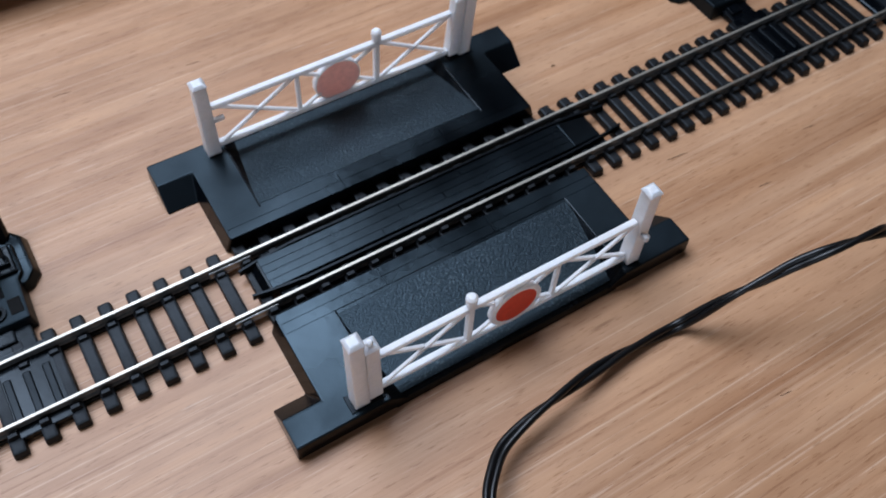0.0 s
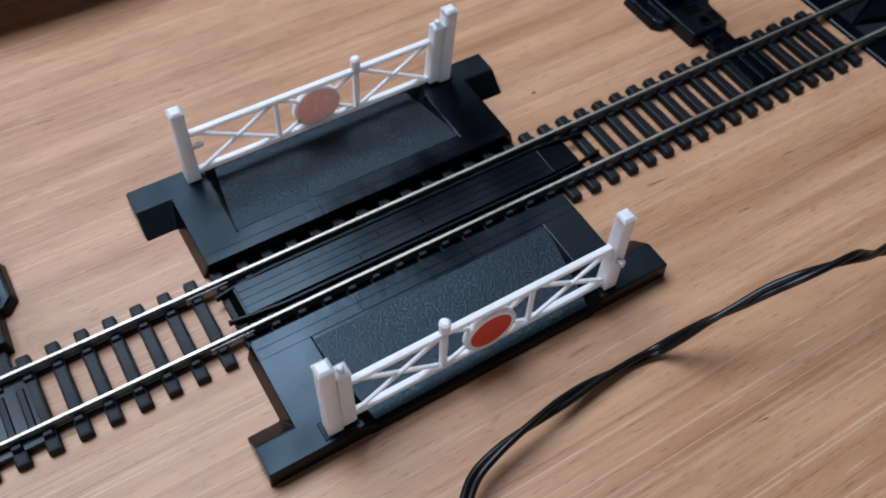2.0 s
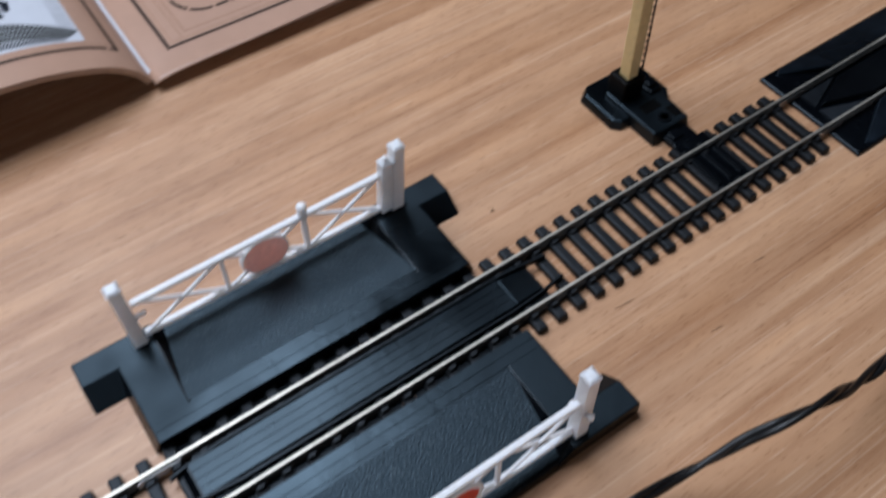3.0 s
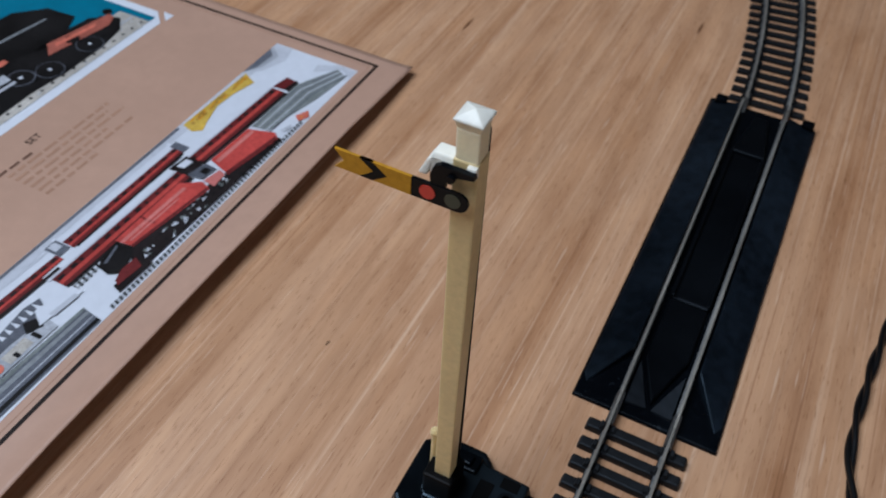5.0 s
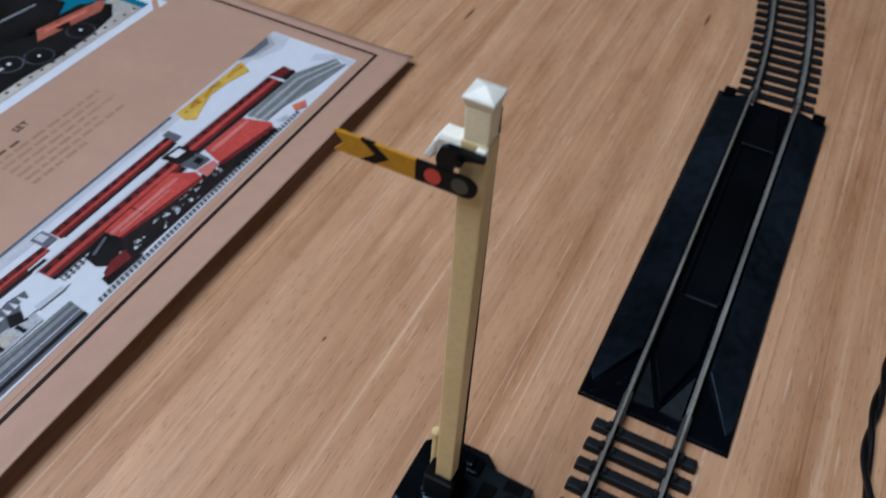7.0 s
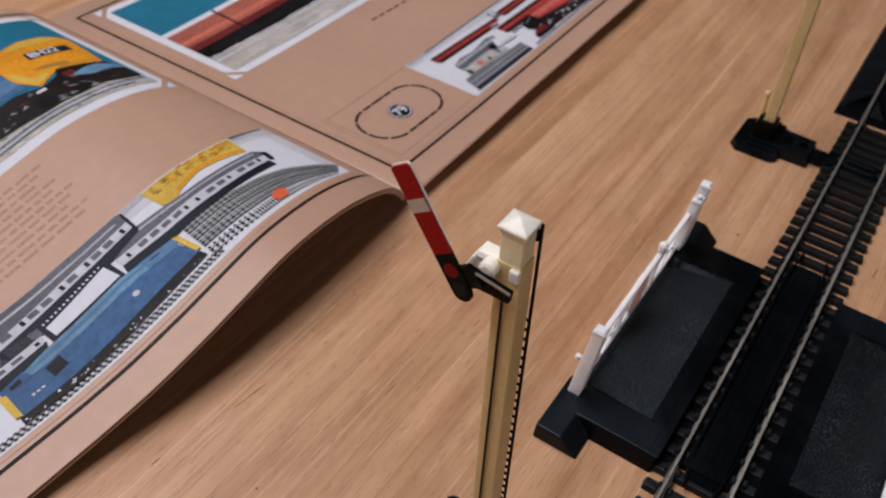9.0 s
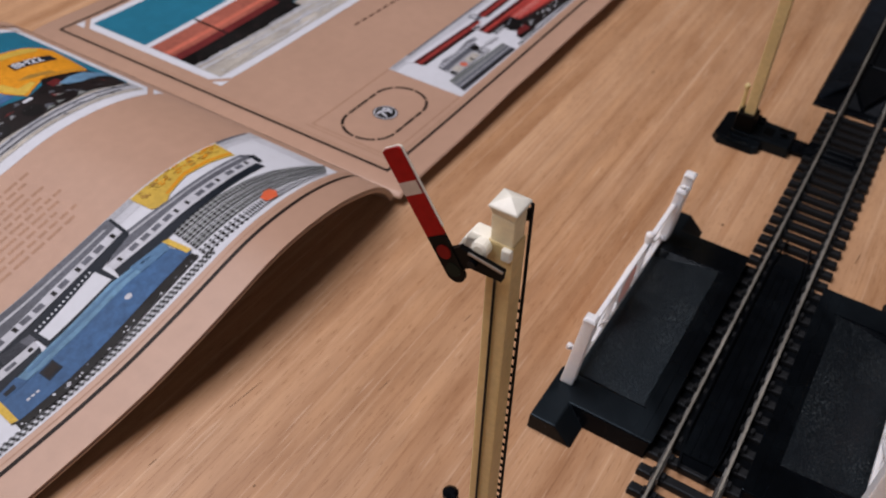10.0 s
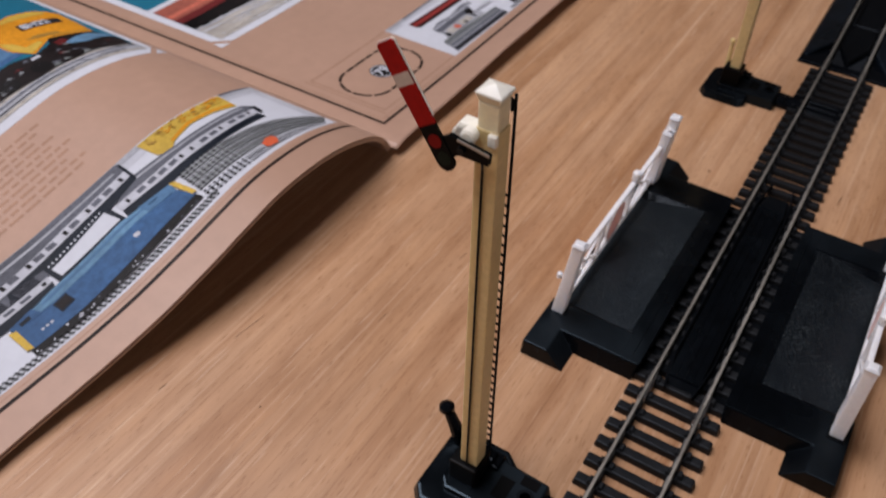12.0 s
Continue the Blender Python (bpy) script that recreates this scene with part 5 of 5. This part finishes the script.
    printed("picture", RIGHT, sh, t, "large printed picture of a red locomotive")


def blue_set_picture(t):
    rng = random.Random(32)
    sh = [("white", 0, rect(1.95, 23.0, 1.8, 6.12)), ("pale", 1, skewed(2.0, 23.0, 5.5, 6.1, 5.6, 6.1)), ("grey", 2, [(2.0, 5.5), (3.0, 5.75), (3.9, 5.75), (3.9, 6.1), (2.0, 6.1)]), ("slate", 3, [(2.2, 6.0), (3.9, 5.95), (3.9, 6.1), (2.2, 6.1)]), ("grey", 2, skewed(8.1, 23.0, 5.85, 6.1, 5.9, 6.1)), ("pale", 1, [(2.0, 2.4), (2.5, 2.5), (2.5, 5.5), (2.0, 5.5)])]
    # bridge
    sh += [("yellow", 3, [(8.14, 6.04), (3.97, 6.04), (4.1, 4.95), (5.1, 5.2), (6.16, 5.3), (7.21, 5.06), (7.74, 4.77), (8.1, 5.08)]), ("orange", 4, [(4.1, 5.2), (5.1, 5.42), (6.16, 5.5), (7.3, 5.2), (7.25, 5.1), (6.16, 5.36), (5.1, 5.28), (4.1, 5.08)])]
    sh += [(rng.choice(("orange", "yellow", "ochre")), 5, rect(u, u + rng.uniform(0.1, 0.28), v, v + 0.07)) for u, v in ((rng.uniform(4.1, 7.8), rng.uniform(5.52, 5.98)) for k in range(70))]
    # far carriage on the inner track
    sh += [("navy", 4, [(10.6, 4.3), (8.84, 4.08), (6.69, 3.97), (4.0, 4.0), (3.95, 3.66), (6.53, 3.7), (8.82, 3.7), (10.7, 3.98)]), ("slate", 4, [(10.6, 4.66), (9.31, 5.15), (7.46, 4.88), (3.99, 4.83), (3.72, 4.6), (3.7, 4.35), (6.55, 4.46), (8.73, 4.53)]), ("grey", 5, [(9.3, 5.0), (7.46, 4.76), (4.1, 4.7), (4.1, 4.62), (7.46, 4.68), (9.4, 4.92)]), ("pale", 5, [(10.58, 4.66), (8.73, 4.53), (6.55, 4.46), (3.84, 4.37), (4.0, 4.0), (6.69, 3.99), (8.84, 4.1), (10.6, 4.3)]), ("navy", 6, [(3.6, 4.5), (3.84, 4.6), (3.9, 4.0), (3.7, 4.0)])]
    for k in range(13):
        a = (k + 0.3) / 13
        u, v = 10.4 - a * 6.4, 4.36 - min(a, 0.5) * 0.44
        sh.append(("dark" if k in (0, 5, 6, 9, 12) else "slate", 6, rect(u - (0.12 if k in (0, 5, 6, 9, 12) else 0.34), u, v, v + 0.2)))
    # carriage on the middle track
    sh += [("navy", 5, [(23.0, 4.45), (14.9, 4.82), (12.56, 5.03), (9.4, 5.2), (9.2, 5.2), (9.26, 4.92), (11.28, 4.64), (13.87, 4.35), (23.0, 3.8)]), ("slate", 5, [(23.0, 6.0), (14.0, 6.06), (11.64, 6.08), (9.25, 6.06), (9.1, 5.96), (9.14, 5.5), (9.3, 5.55), (12.2, 5.46), (14.6, 5.24), (23.0, 4.95)]), ("grey", 6, [(23.0, 5.7), (14.0, 5.8), (9.6, 5.82), (9.5, 5.74), (14.0, 5.7), (23.0, 5.6)]), ("pale", 6, [(9.28, 5.55), (12.19, 5.46), (14.6, 5.24), (23.0, 4.95), (23.0, 4.5), (14.9, 4.84), (12.56, 5.05), (9.34, 5.2)]), ("navy", 7, [(9.1, 5.95), (9.2, 5.98), (9.34, 5.1), (9.22, 5.05)])]
    for k in range(26):
        u = 9.55 + k * 0.52
        v = 5.24 - max(0.0, u - 10.5) * 0.055
        sh.append(("dark" if k % 5 in (0, 3) else "slate", 7, rect(u, u + (0.14 if k % 5 in (0, 3) else 0.36), v, v + 0.22)))
    # carriage on the outer track and the open siding between
    sh += [("slate", 5, [(23.0, 4.6), (14.9, 4.82), (13.6, 4.66), (13.55, 4.35), (15.2, 4.33), (23.0, 4.2)]), ("pale", 6, [(13.75, 4.33), (23.0, 4.22), (23.0, 3.85), (15.5, 3.98), (13.86, 4.04)]), ("navy", 5, [(13.8, 4.06), (23.0, 3.9), (23.0, 3.5), (15.7, 3.6), (13.9, 3.85)])]
    for k in range(14):
        sh.append(("dark" if k % 4 == 0 else "slate", 7, rect(13.95 + k * 0.6, 14.1 + k * 0.6 + (0 if k % 4 == 0 else 0.22), 4.1 - k * 0.01, 4.24 - k * 0.01)))
    sh += [("navy", 6, [(13.65, 4.74), (10.76, 5.02), (10.78, 3.92), (13.7, 3.88)]), ("white", 7, [(13.5, 4.45), (10.98, 4.78), (10.92, 4.08), (13.5, 3.97)])]
    for k in range(15):
        sh.append(("white", 7, rect(11.05 + k * 0.17, 11.12 + k * 0.17, 4.86 - k * 0.02, 4.93 - k * 0.02)))
    # the blue engine
    sh += [("dark", 7, [(15.95, 2.4), (14.07, 2.4), (10.7, 2.6), (8.86, 2.62), (8.8, 2.3), (11.0, 2.24), (14.3, 2.06), (16.0, 2.12)]), ("engine_light", 8, [(15.75, 3.52), (14.02, 3.8), (11.05, 3.98), (8.95, 3.68), (9.05, 3.3), (10.95, 3.52), (14.3, 3.34), (15.73, 3.3)]), ("blue", 8, [(15.75, 3.36), (14.3, 3.36), (10.95, 3.54), (9.05, 3.34), (8.82, 2.6), (10.7, 2.58), (14.07, 2.37), (15.9, 2.37)]), ("engine_mid", 9, [(14.6, 3.62), (13.9, 3.7), (11.0, 3.84), (9.6, 3.68), (9.6, 3.6), (11.0, 3.74), (14.6, 3.52)]), ("engine_mid", 9, [(10.3, 3.9), (9.0, 3.7), (9.05, 3.32), (10.2, 3.44)]), ("blue", 9, [(15.8, 3.56), (14.9, 3.7), (14.8, 3.3), (15.75, 3.28)]), ("navy", 10, [(15.5, 3.5), (15.1, 3.54), (15.15, 3.36), (15.5, 3.34)])]
    sh += [("navy", 9, [(14.46, 3.26), (13.92, 3.32), (13.94, 2.84), (14.48, 2.78)]), ("brown", 10, [(14.4, 3.18), (13.98, 3.22), (14.0, 2.92), (14.42, 2.88)]), ("pale", 9, circle(11.13, 3.12, 0.13, 10, 0.8)), ("yellow", 9, [(15.92, 3.44), (15.7, 3.34), (15.84, 2.38), (16.04, 2.46)]), ("yellow", 9, [(8.99, 3.73), (8.78, 3.63), (8.72, 2.67), (8.92, 2.69)])]
    for k in range(3):
        sh.append(("pale", 9, rect(14.85 + k * 0.16, 14.95 + k * 0.16, 2.72, 2.8)))
    for k in range(26):
        u = rng.uniform(8.9, 15.9)
        sh.append((rng.choice(("white", "slate", "pale")), 8, circle(u, 2.36 - (u - 8.9) * 0.025 + rng.uniform(-0.08, 0.08), rng.uniform(0.025, 0.05), 6)))
    ladder_track(sh, 8.4, 23.0, 1.93, 1.82, 0.26, 0.2, slope=0.1)
    # the fan of curved tracks
    outer = [(8.5, 3.72), (6.53, 3.66), (5.09, 3.5), (4.0, 3.25), (2.75, 2.78), (2.0, 2.4)]
    inner = [(8.7, 2.05), (6.6, 1.95), (5.5, 1.95), (4.6, 1.92), (3.6, 1.9), (2.6, 1.86)]
    for f0, f1, bed in ((0.0, 0.2, "moss"), (0.24, 0.44, "moss"), (0.48, 0.68, "moss"), (0.74, 0.98, None)):
        lo = [(a[0] + (b[0] - a[0]) * f0, a[1] + (b[1] - a[1]) * f0) for a, b in zip(outer, inner)]
        hi = [(a[0] + (b[0] - a[0]) * f1, a[1] + (b[1] - a[1]) * f1) for a, b in zip(outer, inner)]
        for a, b, c, d in zip(lo, lo[1:], hi[1:], hi):
            if bed:
                sh.append((bed, 3, [a, b, c, d]))
            for k in range(9):
                q0, q1 = (k + 0.1) / 9, (k + 0.55) / 9
                mixp = lambda p, r, q: (p[0] + (r[0] - p[0]) * q, p[1] + (r[1] - p[1]) * q)
                sh.append(("dark", 4, [mixp(a, b, q0), mixp(a, b, q1), mixp(d, c, q1), mixp(d, c, q0)]))
            for g in (0.22, 0.7):
                e = [(p[0] + (q[0] - p[0]) * r, p[1] + (q[1] - p[1]) * r) for p, q, r in ((a, d, g), (b, c, g), (b, c, g + 0.1), (a, d, g + 0.1))]
                sh.append(("grey", 5, e))
    sh += [("signal_red", 7, [(5.66, 2.4), (5.3, 2.55), (5.05, 2.5), (5.0, 2.25), (5.2, 2.02), (5.66, 2.1)])]
    printed("picture", LEFT, sh, t, "small printed picture of a blue train set")


def yellow_engine_picture(t):
    u0, u1, v0, v1 = 1.9, 27.0, 10.95, 19.75
    sh = bordered(LEFT, u0, u1, v0, v1) + [("teal", 1, rect(u0 + 0.4, u1 - 0.4, v0 + 0.5, v1 - 0.45))]
    sh += [("stone", 2, skewed(2.3, 26.6, 11.45, 12.3, 11.45, 12.5)), ("grey", 3, skewed(2.3, 26.6, 11.62, 12.12, 11.75, 12.25)), ("slate", 5, skewed(2.5, 26.6, 11.95, 12.03, 11.95, 12.03)), ("dark", 5, skewed(3.2, 26.6, 11.7, 11.75, 11.72, 11.78))]
    rng = random.Random(5)
    for k in range(150):
        u, v = rng.uniform(2.4, 26.3), rng.uniform(11.5, 12.25)
        sh.append((rng.choice(("grey", "pale", "slate", "stone")), 4, [(u, v), (u + rng.uniform(0.1, 0.3), v + 0.02), (u + rng.uniform(0.05, 0.2), v + rng.uniform(0.05, 0.12))]))
    # body side, cab front
    sh += [("blue", 3, [(6.4, 14.0), (26.5, 13.7), (26.5, 17.0), (6.4, 16.6)]), ("engine_mid", 4, [(6.5, 14.3), (26.5, 14.0), (26.5, 14.9), (6.6, 15.1)]), ("navy", 4, [(6.5, 16.1), (26.5, 16.6), (26.5, 16.8), (6.4, 16.35)])]
    sh += [("orange", 4, [(2.55, 16.6), (2.65, 15.4), (2.87, 14.05), (4.88, 14.3), (6.06, 13.65), (6.6, 14.6), (6.5, 16.0), (5.6, 16.95), (4.6, 17.25), (3.4, 17.25), (2.8, 17.0)]), ("yellow", 5, [(6.45, 15.4), (6.5, 14.7), (6.15, 13.8), (5.9, 13.85), (5.2, 14.25), (5.3, 14.45), (5.95, 14.35), (6.1, 15.0)]), ("ochre", 5, [(5.6, 14.85), (4.9, 14.6), (4.0, 14.5), (4.2, 14.75), (5.0, 14.95)]), ("ochre", 5, [(2.9, 14.2), (4.6, 14.42), (4.6, 14.5), (2.9, 14.3)]), ("yellow", 5, [(3.0, 17.0), (3.5, 17.15), (4.6, 17.12), (5.4, 16.85), (5.3, 16.7), (3.2, 16.7)]), ("navy", 6, [(5.12, 15.62), (3.12, 15.55), (3.08, 16.08), (5.05, 16.16)]), ("engine_light", 8, [(4.7, 13.55), (4.0, 13.8), (3.3, 13.88), (2.7, 13.55), (2.4, 13.1), (3.0, 13.25), (4.0, 13.15), (4.5, 13.3)])]
    # running gear
    gear = [(2.5, 12.2, 12.9), (2.9, 12.2, 14.0), (3.4, 12.2, 14.1), (4.2, 12.35, 14.22), (4.9, 12.25, 14.35), (5.2, 12.2, 13.9), (6.1, 12.22, 13.55), (7.1, 12.15, 13.85), (8.9, 12.35, 13.75), (26.5, 12.2, 13.6)]
    for (ua, la, ha), (ub, lb, hb) in zip(gear, gear[1:]):
        sh.append(("brown", 6, skewed(ua, ub, la, ha, lb, hb)))
    for k in range(110):
        u, v = rng.uniform(3.0, 26.0), rng.uniform(12.2, 13.5)
        sh.append((rng.choice(("dark", "slate", "moss", "maroon", "slate", "steel", "dark")), 7, [(u, v), (u + rng.uniform(0.15, 0.5), v + rng.uniform(-0.05, 0.1)), (u + rng.uniform(0.1, 0.4), v + rng.uniform(0.08, 0.25))]))
    for k in range(8):
        sh.append(("dark", 7, circle(6.6 + k * 1.5, 12.7, 0.4, 18)))
    sh += [("white", 8, [(6.05, 13.3), (6.5, 13.28), (6.5, 13.44), (6.1, 13.46)]), ("maroon", 7, [(4.4, 13.6), (5.0, 13.5), (5.0, 13.9), (4.5, 14.0)])]
    printed("picture", LEFT, sh, t, "large printed picture of a yellow-nosed blue locomotive")
    lettering("headcode", "8H22", LEFT, 4.98, 15.66, 0.6, "white", t, 8, -1, bold=0.012)


def catalogue():
    t = thing("catalogue", (SPINE, Y0, 0), "open tan printed catalogue with train pictures, one page curling up", "catalogue")
    part("right_page", top_sheet(0.03, 29.6), [PAPER, PAPER_EDGE], t)
    part("right_page", page_block(RIGHT, 0.26, 29.45, 0.4, 0.045), [PAPER, PAPER_EDGE], t)
    for thick, inset, drop in ((0.045, 0.2, 0.0), (0.05, 0.23, 0.055), (0.04, 0.18, 0.115), (0.06, 0.22, 0.165)):
        part("left_page", page_block(LEFT, thick, 29.4 - drop, inset, drop), [PAPER, PAPER_EDGE], t)
    for prof, far, near, low in ((RIGHT, 29.0, 1.05, 1.2), (LEFT, 29.0, 0.95, 1.3)):
        shapes = [("line", 0, s) for s in rule(near, far, low, 20.2, 0.14)] + [("text", 0, s) for s in rule(near + 0.28, far - 0.28, low + 0.28, 19.92, 0.04)]
        printed("frame_line", prof, shapes, t, "dark brown printed frame line")
    # white strip printed as the highlight along the fold
    printed("fold_highlight", RIGHT, [("white", 0, rect(0.0, 0.1, 0.2, 9.5)), ("white", 0, rect(0.0, 0.06, 9.5, 12.8)), ("white", 0, rect(0.0, 0.12, 12.8, 20.9))], t, "painted highlight along the fold between the pages")
    red_set_picture(t)
    red_engine_picture(t)
    blue_set_picture(t)
    yellow_engine_picture(t)
    # paragraph lines that are too small to read
    rng = random.Random(4)
    shapes = [("heading", 0, rect(10.15 + k * 0.6, 10.15 + k * 0.6 + rng.uniform(0.4, 0.55), 9.38 - k * 0.02, 9.51 - k * 0.02)) for k in range(13)]
    for k in range(6):
        v, u = 8.85 - k * 0.34, 16.4
        end = (21.4, 21.0, 21.5, 20.2, 21.2, 19.0)[k]
        while u < end:
            w = rng.uniform(0.25, 0.7)
            shapes.append(("ghost", 0, rect(u, min(u + w, end), v, v + 0.14)))
            u += w + 0.12
    tagged(printed("paragraph", RIGHT, shapes, t, "small brown print"), kind="stuff")
    shapes = []
    for k in range(10):
        v, u = 10.1 - k * 0.33, 9.0 + (k * 7 % 5) * 0.2
        while u < 14.5 - (k % 4) * 0.4:
            w = rng.uniform(0.25, 0.7)
            shapes.append(("text", 0, rect(u, u + w, v, v + 0.13)))
            u += w + 0.12
    tagged(printed("paragraph", LEFT, shapes, t, "small brown print"), kind="stuff")
    lettering("heading", "SET", RIGHT, 18.05, 9.58, 0.42, "line", t, 1)
    badge(t)
    # a ruled border on the other side of the leaf shows faintly through the paper
    ghost = [rect(1.95, 2.0, 1.8, 5.7), rect(1.95, 7.68, 5.66, 5.72), rect(1.95, 7.68, 1.78, 1.83), rect(1.75, 1.79, 1.6, 5.9)]
    printed("show_through", RIGHT, [("ghost", 0, g) for g in ghost], t, "faint brown lines showing through the paper")


catalogue()
